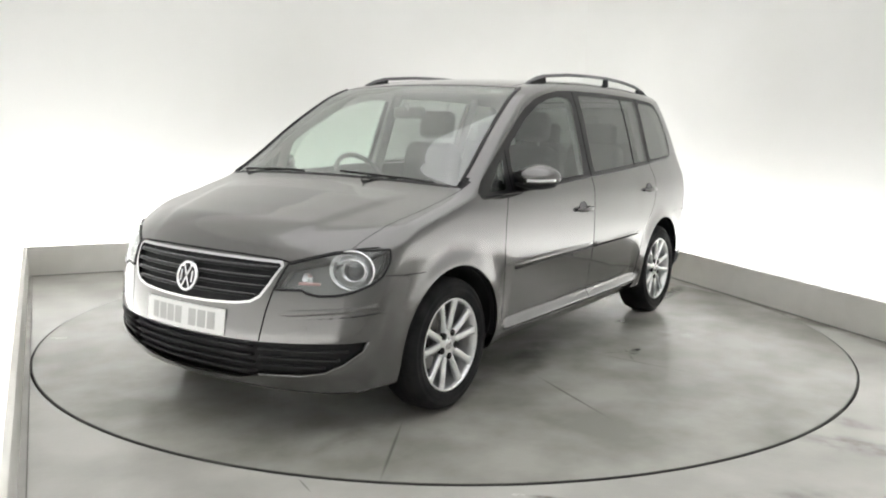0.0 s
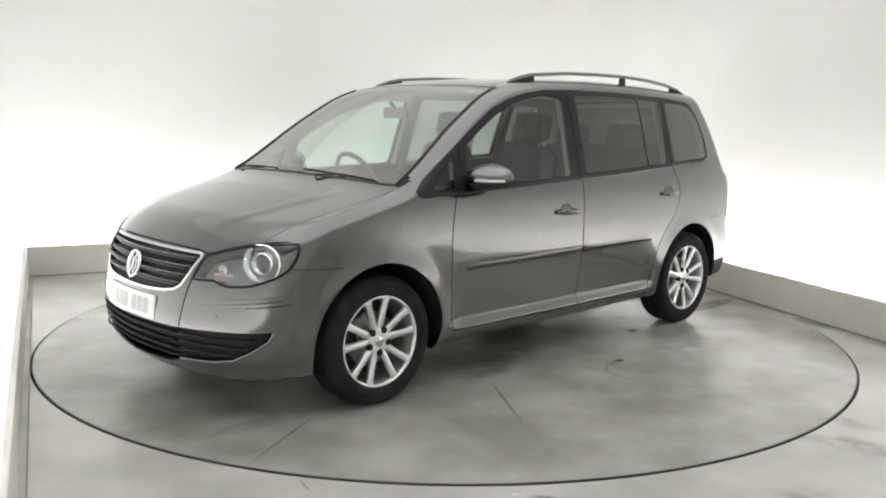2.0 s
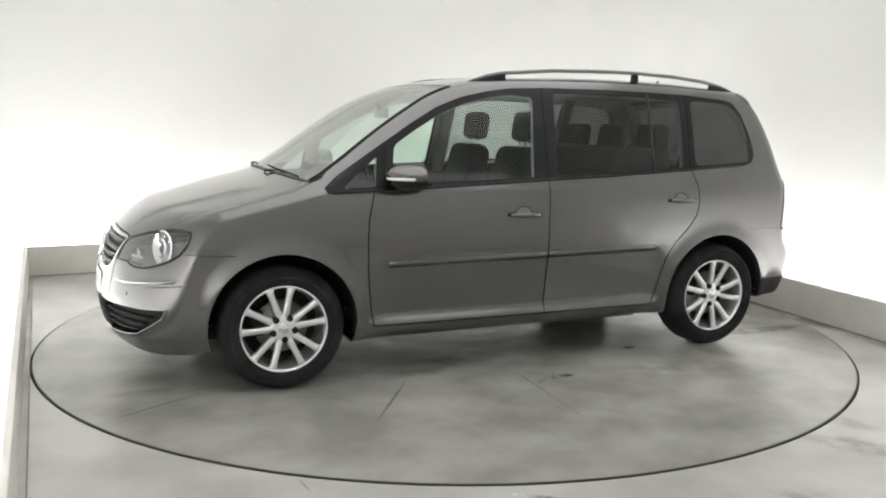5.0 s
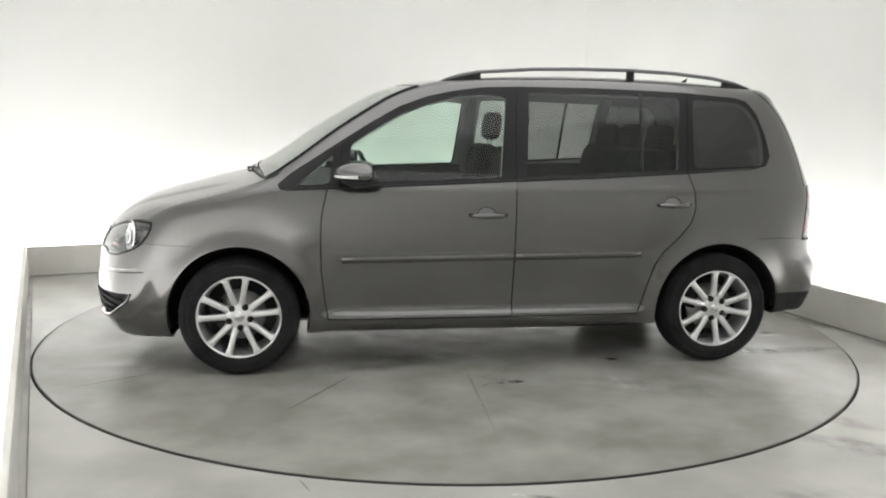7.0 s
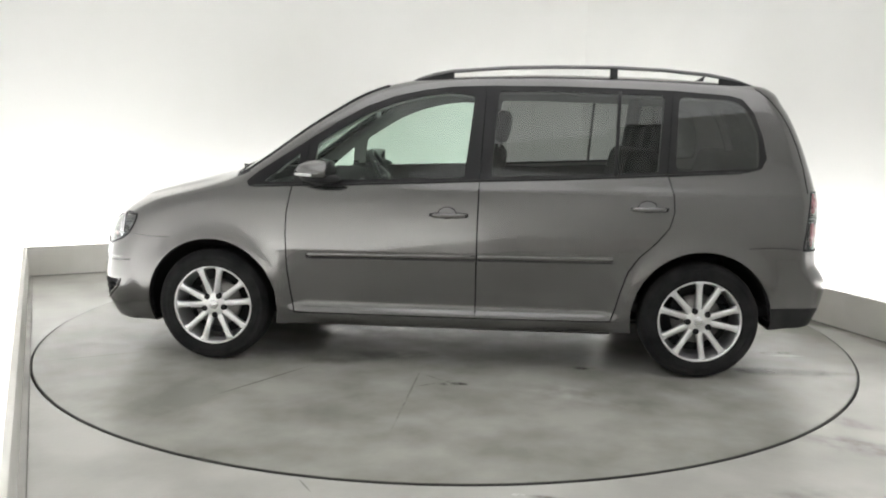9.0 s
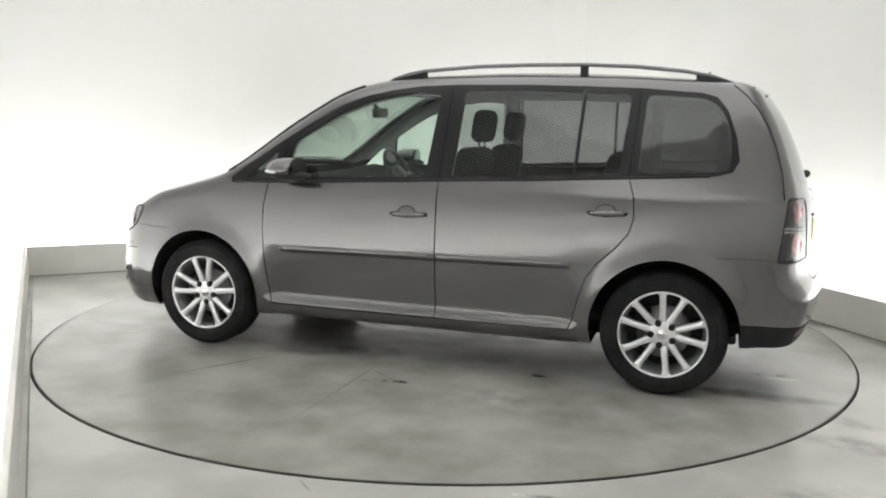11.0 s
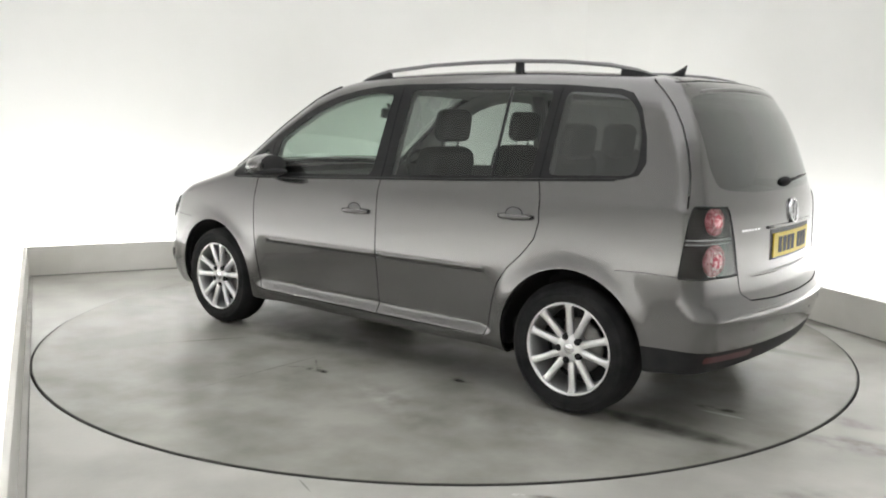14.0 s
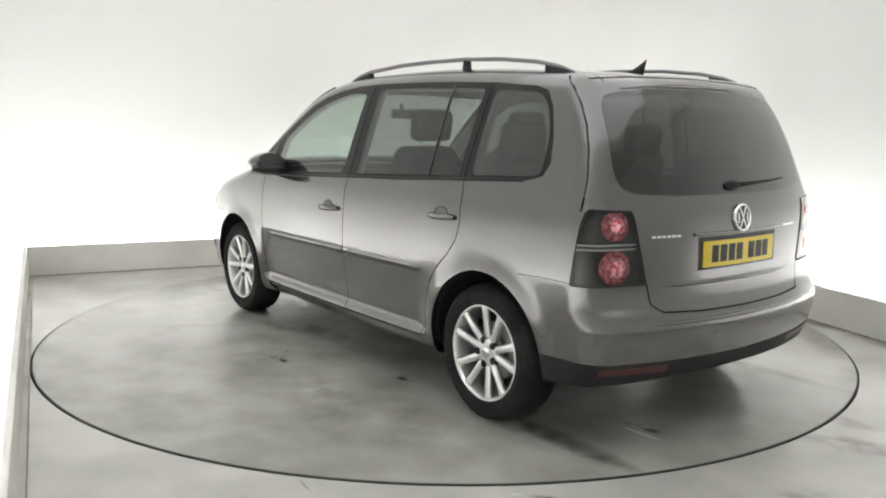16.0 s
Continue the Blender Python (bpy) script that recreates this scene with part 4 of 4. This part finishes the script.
    for w in (0.042, 0.046, 0.044, 0.044, None, 0.046, 0.048, 0.044):
        if w is None:
            x += 0.036
            continue
        bm = bmesh.new()
        k = 1 if on is on_front else -1
        ends = sorted((k * x, k * (x + w)))
        sheet(bm, on, ends[0], ends[1], z - 0.037, z + 0.037, off + 0.0012, 0.003, 3)
        part("plate_bar", bm, ink, ob, smooth=False)
        x += w + 0.011
    return ob


def build_headlamp(s):
    lamp = panel("headlamp", regions["headlamp"], LENS, car, s, flange=0, label="clear-lensed headlamp with chrome reflector")
    panel("lamp_housing", regions["headlamp"], HOUSING, lamp, s, flange=0, sink=0.075, label="dark grey lamp housing")
    panel("lamp_seal", [f for f in regions["headlamp"]], TRIM, lamp, s, flange=0.001, sink=0.079)
    border(regions["headlamp"], s, "lamp_rim", TRIM, lamp, 0.0065, -0.001, "black rubber edge of the lamp")
    c = Vector((1.888, s * 0.728, 0.732))
    m = facing(c, (1, s * 0.38, 0.12))
    for name, r, depth, mat, shift in (("main_reflector", 0.082, 0.05, CHROME, (0, 0, 0)), ("projector", 0.044, 0.03, CHROME, (0.012, 0, 0.014))):
        bm = bmesh.new()
        lathe(bm, [(r, 0.0), (r * 1.05, -0.004), (r * 1.05, -0.014), (r * 0.97, -0.014), (r * 0.84, 0.02), (r * 0.45, depth), (0.001, depth + 0.006)], 36)
        bm.transform(m @ Matrix.Translation(shift) @ Matrix.Diagonal((1.18, 1.0, 1.0, 1)) @ Matrix.Rotation(radians(-90), 4, "X"))
        bmesh.ops.recalc_face_normals(bm, faces=bm.faces)
        part(name, bm, mat, lamp)
    bm = bmesh.new()
    squash(bm, m @ Matrix.Translation((0.012, 0, 0.0)) @ Matrix.Diagonal((0.034, 0.034, 0.026, 1)))
    part("projector_lens", bm, LENS_DARK, lamp)
    bm = bmesh.new()
    p = Vector((2.0, s * 0.575, 0.695))
    lathe(bm, [(0.026, 0.0), (0.025, 0.008), (0.012, 0.03), (0.001, 0.032)], 28)
    bm.transform(facing(p, (1, s * 0.3, 0.1)) @ Matrix.Rotation(radians(-90), 4, "X"))
    bmesh.ops.recalc_face_normals(bm, faces=bm.faces)
    part("indicator_reflector", bm, CHROME, lamp)
    bm = bmesh.new()
    block(bm, (0.095, 0.012, 0.012), facing(Vector((2.008, s * 0.592, 0.676)), (1, s * 0.5, 0.1)), 0.004, 2)
    part("indicator_bar", bm, AMBER, lamp, "orange-pink indicator bulb strip")


def build_side(s):
    doors = {"front_door": None, "rear_door": None}
    for key in doors:
        doors[key] = [o for o in car.children if o.name.startswith(key)][0 if s > 0 else 1]
    # rubbing strips
    for key, x0, x1 in (("front_door", 0.80, -0.128), ("rear_door", -0.142, -0.865)):
        pts = [on_side(x, 0.628 + 0.018 * (0.8 - x) / 1.7, s) for x in np.linspace(x0, x1, 14)]
        bar_on(pts, -0.002, (0.0042, 0.015), "rubbing_strip", PAINT, doors[key], flat_to=(0, 0, 1))
        bar_on([p + Vector((0, 0, -0.020)) for p in pts], 0.0, 0.0022, "strip_joint", TRIM, doors[key])
    # handles
    for key, x0, x1, z in (("front_door", 0.118, -0.086, 0.862), ("rear_door", -0.945, -1.138, 0.918)):
        mid = (x0 + x1) / 2
        # grey disc and dark ring paint the shade of the hollow behind the handle
        p = on_side(mid + 0.01, z + 0.012, s)
        bm = bmesh.new()
        m = facing(p, outward(p))
        squash(bm, m @ Matrix.Diagonal((0.046, 0.030, 0.002, 1)))
        dish = part("handle_recess", bm, TRIM_GREY, doors[key], "shallow finger recess behind the handle")
        bm = bmesh.new()
        tube(bm, [m @ Vector((0.047 * math.cos(a), 0.031 * math.sin(a), 0.0)) for a in np.linspace(0, 2 * math.pi, 29)], 0.0026, 6, caps=False)
        part("recess_edge", bm, TRIM, dish)
        pts = [on_side(x, z, s) for x in np.linspace(x0, x1, 9)]
        pts = [q + Vector((0, s * o, 0)) for q, o in zip(pts, (0.004, 0.022, 0.032, 0.036, 0.037, 0.036, 0.032, 0.022, 0.006))]
        bm = bmesh.new()
        tube(bm, pts, [(0.006, 0.008), (0.009, 0.013), (0.010, 0.014), (0.010, 0.014), (0.010, 0.014), (0.010, 0.014), (0.010, 0.014), (0.009, 0.013), (0.006, 0.010)], 10, flat_to=(0, 0, 1))
        part("door_handle", bm, PAINT, doors[key])
    # mirror
    cx, cz = 0.70, 1.085
    bm = bmesh.new()
    squash(bm, Matrix.Translation((cx, s * 0.950, cz)) @ Matrix.Rotation(radians(-10 * s), 4, "Z") @ Matrix.Diagonal((0.138, 0.116, 0.066, 1)), 28, 18)
    for v in bm.verts:
        v.co.z = cz + (v.co.z - cz) * (1 - 0.18 * max(0.0, (abs(v.co.y) - 0.95) / 0.11))
        if v.co.x < cx - 0.045:
            v.co.x = cx - 0.045 + (v.co.x - cx + 0.045) * 0.12
        if v.co.z < cz - 0.03:
            v.co.z = cz - 0.03 + (v.co.z - cz + 0.03) * 0.4
    mirror = part("door_mirror", bm, PAINT, car, "body-coloured door mirror with black base")
    bm = bmesh.new()
    squash(bm, Matrix.Translation((cx - 0.004, s * 0.935, cz - 0.040)) @ Matrix.Rotation(radians(-12 * s), 4, "Z") @ Matrix.Diagonal((0.108, 0.108, 0.028, 1)), 24, 12)
    part("mirror_base", bm, BLACK, mirror)
    bm = bmesh.new()
    tube(bm, [(cx + 0.03, s * 0.86, cz - 0.055), (cx + 0.01, s * 0.90, cz - 0.05), (cx, s * 0.97, cz - 0.04)], [(0.045, 0.03), (0.04, 0.025), (0.04, 0.02)], 10)
    part("mirror_arm", bm, BLACK, mirror)
    bm = bmesh.new()
    squash(bm, Matrix.Translation((cx - 0.056, s * 0.950, cz)) @ Matrix.Rotation(radians(-6 * s), 4, "Z") @ Matrix.Diagonal((0.006, 0.094, 0.062, 1)), 24, 10)
    part("mirror_glass", bm, DARK_MIRROR, mirror)
    bm = bmesh.new()
    tube(bm, [(cx + 0.136 * math.cos(a), s * (0.952 + 0.112 * math.sin(a)), cz - 0.014) for a in [radians(q) for q in (5, 20, 35, 50, 65, 80)]], (0.004, 0.007), 8)
    part("mirror_indicator", bm, LENS_WHITE, mirror, "white indicator strip")
    # pillar joint lines in the black frame and a window sealing strip
    seal = [on_side(x, z, s) for x, z in ((1.09, 0.993), (0.887, 1.001), (0.558, 1.013), (0.2, 1.029), (-0.13, 1.045), (-0.6, 1.064), (-1.125, 1.092), (-1.52, 1.113))]
    bar_on(seal, 0.003, (0.004, 0.007), "window_seal", TRIM, car)
    for x0, z0, x1, z1 in ((-0.142, 1.05, -0.165, 1.545), (-1.133, 1.10, -1.165, 1.53), (0.815, 1.01, 0.795, 1.22)):
        pts = [on_side(x0 + (x1 - x0) * t, z0 + (z1 - z0) * t, s) for t in np.linspace(0, 1, 8)]
        bar_on(pts, 0.0005, 0.003, "pillar_joint", LINING, car)
    pts = [on_side(-0.862 - 0.02 * t, 1.082 + 0.45 * t, s) for t in np.linspace(0, 1, 8)]
    bar_on(pts, 0.0, (0.010, 0.004), "window_divider", TRIM, doors["rear_door"], "black window divider bar", flat_to=(0, s, 0))
    # roof rail
    top = [(0.262, 1.570), (0.21, 1.592), (0.13, 1.615), (0.035, 1.634), (-0.28, 1.657), (-0.56, 1.664), (-0.85, 1.664), (-1.12, 1.653), (-1.36, 1.630), (-1.50, 1.603), (-1.60, 1.572)]
    bm = bmesh.new()
    tube(bm, [(x, s * 0.60, z) for x, z in top], [(0.006, 0.004), (0.011, 0.008)] + [(0.0135, 0.0105)] * 7 + [(0.011, 0.009), (0.006, 0.004)], 10)
    rail = part("roof_rail", bm, RAIL, car, "dark silver roof rail")
    for xa, xb in ((0.262, 0.02), (-1.602, -1.42), (-0.835, -0.875)):
        bm = bmesh.new()
        zt = lambda x: line_at(top, x, 0)
        n = 8
        rows = []
        for x in np.linspace(xa, xb, n):
            zr = on_top(x, s * 0.60).z - 0.01
            rows.append([bm.verts.new((x, s * (0.60 + w), z)) for w, z in ((-0.014, zr), (0.014, zr), (0.009, max(zt(x), zr + 0.004)), (-0.009, max(zt(x), zr + 0.004)))])
        for a, b in zip(rows, rows[1:]):
            for k in range(4):
                bm.faces.new((a[k], a[(k + 1) % 4], b[(k + 1) % 4], b[k]))
        bm.faces.new(rows[0][::-1]), bm.faces.new(rows[-1])
        bmesh.ops.recalc_face_normals(bm, faces=bm.faces)
        part("rail_foot", bm, BLACK, rail, "black rail foot", smooth=False)
    # tail lamp
    lamp = panel("tail_lamp", regions["tail_lamp"], SMOKED, car, s, flange=0.01, label="smoked tail lamp with two round red lights")
    panel("lamp_back", regions["tail_lamp"], LAMP_BACK, lamp, s, flange=0, sink=0.045)
    border(regions["tail_lamp"], s, "lamp_rim", TRIM, lamp, 0.005, -0.001)
    for z, r in ((0.955, 0.062), (0.785, 0.072)):
        p = on_rear(s * 0.700, z)
        n = outward(p)
        m = facing(p + Vector((-0.003, 0, 0)) - n * 0.024, n)
        bm = bmesh.new()
        squash(bm, m @ Matrix.Diagonal((r * 1.02, r, 0.018, 1)), 28, 12)
        light = part("round_light", bm, RED_LENS, lamp, "round pinkish red light")
        bm = bmesh.new()
        squash(bm, m @ Matrix.Translation((0, 0, 0.011)) @ Matrix.Diagonal((r * 0.66, r * 0.64, 0.014, 1)), 16, 8)
        part("bulb_ring", bm, RED_BRIGHT, light)
    bm = bmesh.new()
    for k in (0, 1):
        pts = [on_rear(s * y, 0.862 + 0.018 * k) for y in np.linspace(0.62, 0.80, 8)] + [on_side(-1.865, 0.862 + 0.018 * k, s)]
        tube(bm, [q + outward(q) * 0.0012 for q in pts], (0.003, 0.0036), 6)
    part("reversing_strip", bm, LENS_GREY, lamp, "clear reversing light strip")


def build_rear():
    gate = [o for o in car.children if o.name.startswith("tailgate")][0]
    ring_badge(on_rear(0, 0.962), (-1, 0, 0.12), 0.062, "rear_badge", gate)
    # plate recess and plate
    bm = bmesh.new()
    sheet(bm, on_rear, -0.285, 0.285, 0.752, 0.893, 0.0015, 0.01)
    part("plate_recess", bm, TRIM, gate, "dark number plate recess", smooth=False)
    plate("rear_number_plate", on_rear, 0.818, PLATE_YELLOW, PLATE_INK, gate, "yellow rear number plate with black bars", 0.008)
    bm = bmesh.new()
    tube(bm, [on_rear(y, 0.905) for y in np.linspace(-0.31, 0.31, 13)], (0.012, 0.007), 8)
    part("grip_strip", bm, PAINT, gate)
    # crease under the plate
    pts = [on_rear(y, 0.700) for y in np.linspace(-0.53, 0.53, 21)]
    bar_on(pts, -0.006, [(0.004 + 0.009 * (1 - (abs(k - 10) / 10) ** 3), 0.012) for k in range(21)], "gate_crease", PAINT, gate)
    # model lettering
    for y0, n in ((0.53, 6), (-0.49, 5)):
        bm = bmesh.new()
        step = 0.026
        for k in range(n):
            y = y0 - k * step * (1 if y0 > 0 else -1)
            q = on_rear(y, 0.905)
            block(bm, (0.021, 0.010, 0.003), facing(q, outward(q)), 0.001, 1)
        part("model_lettering_bar", bm, CHROME, gate, "small chrome lettering as plain bars", smooth=False)
    # wiper
    pts = [on_rear(y, 1.115 - 0.015 * (1 - abs(y) / 0.4)) for y in (0.02, -0.1, -0.2, -0.3, -0.42)]
    wiper = bar_on(pts, 0.012, [(0.010, 0.010), (0.007, 0.008), (0.005, 0.006), (0.004, 0.005), (0.003, 0.004)], "rear_wiper", BLACK, gate, "black rear wiper")
    bm = bmesh.new()
    q = on_rear(0.03, 1.100)
    squash(bm, facing(q, outward(q)) @ Matrix.Diagonal((0.045, 0.024, 0.032, 1)))
    part("wiper_pivot", bm, BLACK, wiper)
    # spoiler edge over the glass
    pts = [on_rear(y, 1.534 - 0.045 * (abs(y) / 0.62) ** 2.4) for y in np.linspace(-0.50, 0.50, 25)]
    bar_on(pts, -0.005, [(0.008 + 0.012 * (1 - (abs(k - 12) / 12) ** 2), 0.010) for k in range(25)], "spoiler_lip", PAINT, gate)
    # bumper crease
    pts = [on_rear(y, 0.555) for y in np.linspace(-0.70, 0.70, 25)]
    bar_on(pts, -0.006, [(0.002 + 0.011 * (1 - (abs(k - 12) / 12) ** 3), 0.010) for k in range(25)], "bumper_step", PAINT, car)
    for y in (-0.5, -0.2, 0.2, 0.5):
        q = on_rear(y, 0.47)
        bm = bmesh.new()
        bmesh.ops.create_cone(bm, cap_ends=True, segments=16, radius1=0.010, radius2=0.0095, depth=0.003, matrix=facing(q, outward(q)))
        part("parking_sensor", bm, PAINT, car, smooth=False)
    # aerial
    bm = bmesh.new()
    rows = []
    for t in np.linspace(0, 1, 9):
        x = -1.335 - 0.125 * t
        zb = on_top(x, 0).z - 0.004
        h = 0.008 + 0.060 * max(0.0, (t - 0.1) / 0.9) ** 1.7
        w = 0.008 + 0.012 * math.sin(math.pi * min(t + 0.15, 1))
        lean = -0.02 * t
        rows.append([bm.verts.new(v) for v in ((x, -w, zb), (x, w, zb), (x + lean, 0.004, zb + h), (x + lean, -0.004, zb + h))])
    for a, b in zip(rows, rows[1:]):
        for k in range(4):
            bm.faces.new((a[k], a[(k + 1) % 4], b[(k + 1) % 4], b[k]))
    bm.faces.new(rows[0][::-1]), bm.faces.new(rows[-1])
    bmesh.ops.recalc_face_normals(bm, faces=bm.faces)
    part("roof_aerial", bm, BLACK, car, "black shark-fin roof aerial")


def build_wipers():
    # black sealing strips along the sides of the windscreen
    for s in (1, -1):
        pts = []
        for t in np.linspace(0, 1, 14):
            y = 0.785 + (0.640 - 0.785) * t
            pts.append(on_top(1.30 + (0.45 - 1.30) * t - 0.18 * y * y, s * y))
        bar_on(pts, 0.001, 0.008, "screen_seal", TRIM, car, "black windscreen side seal")
    # small white label inside the top corner of the glass
    p = on_top(0.475, 0.545)
    bm = bmesh.new()
    block(bm, (0.035, 0.065, 0.001), facing(p - outward(p) * 0.004, outward(p), (0, 1, 0)) @ Matrix.Rotation(radians(90), 4, "Z") @ Matrix.Rotation(radians(90), 4, "Z"))
    part("windscreen_label", bm, LENS_WHITE, [o for o in car.children if o.name.startswith("windscreen")][0], "small white paper label", smooth=False)
    # blade ends and pivot for each wiper: y from, y to, distance ahead, pivot
    for y0, y1, x0, x1, py, px in ((0.66, 0.10, 1.292, 1.272, 0.29, 1.325), (-0.14, -0.68, 1.285, 1.275, -0.64, 1.30)):
        pts = [on_top(x0 + (x1 - x0) * t - 0.18 * (y0 + (y1 - y0) * t) ** 2, y0 + (y1 - y0) * t) for t in np.linspace(0, 1, 12)]
        wiper = bar_on(pts, 0.003, [(0.0022, 0.0035)] * 12, "windscreen_wiper", BLACK, car, "black windscreen wiper resting on the glass")
        bm = bmesh.new()
        p = on_top(px - 0.18 * py * py, py)
        tip = pts[4]
        tube(bm, [p + Vector((0.012, 0, -0.012)), p + Vector((0.010, 0, 0.010)), p.lerp(tip, 0.35) + Vector((0, 0, 0.011)), tip + Vector((0, 0, 0.006))], [0.008, 0.008, (0.006, 0.004), (0.003, 0.003)], 10)
        part("wiper_arm", bm, BLACK, wiper)


def seat(x, y, tall=1.0, name="front_seat", headrest=True):
    ob = tagged(new(name), "dark grey cloth car seat with headrest" if headrest else "dark grey cloth car seat, headrest taken off")
    ob.parent = car
    ob.location = (x, y, 0)
    bm = bmesh.new()
    block(bm, (0.50, 0.50, 0.17), Matrix.Translation((0.22, 0, 0.58)) @ Matrix.Rotation(radians(-6), 4, "Y"), 0.06, 4)
    part("cushion", bm, CLOTH, ob)
    bm = bmesh.new()
    block(bm, (0.15, 0.48, 0.62), Matrix.Translation((-0.08, 0, 0.91)) @ Matrix.Rotation(radians(-13), 4, "Y"), 0.065, 4)
    for v in bm.verts:
        k = (v.co.z - 0.62) / 0.6
        if k > 0.5:
            v.co.y *= 1 - 0.35 * (k - 0.5)
    part("backrest", bm, CLOTH, ob)
    if not headrest:
        return ob
    bm = bmesh.new()
    block(bm, (0.095, 0.27, 0.185), Matrix.Translation((-0.185, 0, 1.335 * tall)) @ Matrix.Rotation(radians(-8), 4, "Y"), 0.045, 4)
    part("headrest", bm, CLOTH, ob)
    for k in (-1, 1):
        bm = bmesh.new()
        tube(bm, [(-0.16, k * 0.065, 1.17), (-0.175, k * 0.065, 1.27)], 0.006, 8)
        part("headrest_post", bm, CHROME, ob)
    return ob


def build_inside():
    for y in (0.37, -0.37):
        seat(-0.07, y)
    for y in (0.45, 0.0, -0.45):
        seat(-0.93, y, 0.95, "rear_seat")
    for y in (0.33, -0.33):
        seat(-1.50, y, 0.93, "third_row_seat", False)
    # dashboard
    bm = bmesh.new()
    pts = [(1.16, 0.98), (0.95, 1.015), (0.78, 1.02), (0.70, 0.985), (0.66, 0.90), (0.70, 0.78), (0.80, 0.62), (1.2, 0.6)]
    rows = [[bm.verts.new((x - 0.05 * (y / 0.7) ** 2, y, z + (0.035 * math.exp(-((y + 0.37) / 0.17) ** 2) if 0.6 < x < 0.85 and z > 0.9 else 0))) for x, z in pts] for y in np.linspace(-0.735, 0.735, 25)]
    for a, b in zip(rows, rows[1:]):
        for k in range(len(pts)):
            j = (k + 1) % len(pts)
            bm.faces.new((a[k], a[j], b[j], b[k]))
    bm.faces.new(rows[0][::-1]), bm.faces.new(rows[-1])
    bmesh.ops.recalc_face_normals(bm, faces=bm.faces)
    dash = part("dashboard", bm, LINING, car, "dark grey moulded dashboard")
    for y in (0.62, 0.1, -0.1, -0.62):
        bm = bmesh.new()
        block(bm, (0.03, 0.10, 0.055), Matrix.Translation((0.678, y, 0.955)), 0.012)
        part("air_vent", bm, TRIM, dash)
    # steering wheel on the right-hand side
    m = Matrix.Translation((0.56, -0.37, 0.985)) @ Matrix.Rotation(radians(-62), 4, "Y")
    bm = bmesh.new()
    ring = [Vector((0.185 * math.cos(a), 0.185 * math.sin(a), 0)) for a in np.linspace(0, 2 * math.pi, 41)]
    tube(bm, ring, 0.015, 10, caps=False)
    bm.transform(m)
    wheel = part("steering_wheel", bm, TRIM, car, "black three-spoke steering wheel")
    bm = bmesh.new()
    squash(bm, m @ Matrix.Diagonal((0.075, 0.085, 0.03, 1)))
    part("airbag_pad", bm, TRIM, wheel)
    for a in (0, 180, 270 - 180):
        bm = bmesh.new()
        tube(bm, [m @ Vector((0.05 * math.sin(radians(a)) * 0, 0, 0)), m @ Vector((-0.18 * math.sin(radians(a)), 0.18 * math.cos(radians(a)), 0))], (0.022, 0.010), 8)
        part("wheel_spoke", bm, TRIM, wheel)
    bm = bmesh.new()
    tube(bm, [(0.58, -0.37, 0.965), (0.80, -0.37, 0.85)], 0.035, 10)
    part("steering_column", bm, LINING, wheel)
    # inside mirror
    bm = bmesh.new()
    block(bm, (0.03, 0.22, 0.065), Matrix.Translation((0.555, 0, 1.405)), 0.014)
    tube(bm, [(0.56, 0, 1.42), (0.60, 0, 1.47)], 0.012, 8)
    part("inside_mirror", bm, TRIM, car)
    # cabin floor and underbody
    bm = bmesh.new()
    block(bm, (2.9, 1.5, 0.06), Matrix.Translation((-0.45, 0, 0.36)), 0.02)
    part("cabin_floor", bm, LINING, car)
    bm = bmesh.new()
    block(bm, (3.5, 1.0, 0.06), Matrix.Translation((0.05, 0, 0.235)), 0.02)
    block(bm, (1.80, 1.36, 0.05), Matrix.Translation((0.0, 0, 0.205)), 0.02)
    for x in (WB, -WB):
        tube(bm, [(x, -0.7, HUB), (x, 0.7, HUB)], 0.035, 10)
    part("underbody", bm, BLACK, car)
    # pillar trims and the far headlining
    for s in (1, -1):
        for x0, x1 in ((-0.15, -0.17), (-1.13, -1.16)):
            bm = bmesh.new()
            tube(bm, [on_side(x0 + (x1 - x0) * t, 1.0 + 0.53 * t, s) - Vector((0, s * 0.045, 0)) for t in np.linspace(0, 1, 7)], (0.045, 0.02), 8, flat_to=(0, 1, 0))
            part("pillar_trim", bm, TRIM_GREY, car, "grey pillar trim")
    bm = bmesh.new()
    tube(bm, [(-1.68, -0.6, 1.02), (-1.68, 0.6, 1.02)], (0.10, 0.012), 8)
    part("parcel_shelf", bm, LINING, car)


build_front()
build_side(1)
build_side(-1)
build_rear()
build_wipers()
build_inside()


# ---------------------------------------------------------------- what moves
TURN = [(0.0, 235.52), (0.5, 232.78), (1.0, 229.69), (1.5, 226.39), (2.0, 222.96), (2.5, 219.5), (3.0, 216.08), (3.5, 212.75), (4.0, 209.5), (6.5, 192.53), (7.0, 189.14), (7.5, 185.85), (8.0, 182.54), (8.5, 179.2), (9.0, 175.77), (11.5, 158.62), (12.0, 155.19), (12.5, 151.76), (13.0, 148.4), (13.5, 145.02), (14.0, 141.58), (14.5, 138.18), (15.0, 134.68), (15.5, 131.24), (16.0, 127.74)]
SEAT_ON_DISC = Vector((-0.0846, 0.0282, 0))


def motions():
    rows = []
    for t, a in TURN:
        turn = pose(0, 0, 0, 0, 0, a)
        rows.append((t, turn @ Matrix.Translation(SEAT_ON_DISC)))
    walk(car, rows)
    walk(disc, [(t, pose(RC.x, RC.y, 0, 0, 0, a)) for t, a in TURN])


motions()
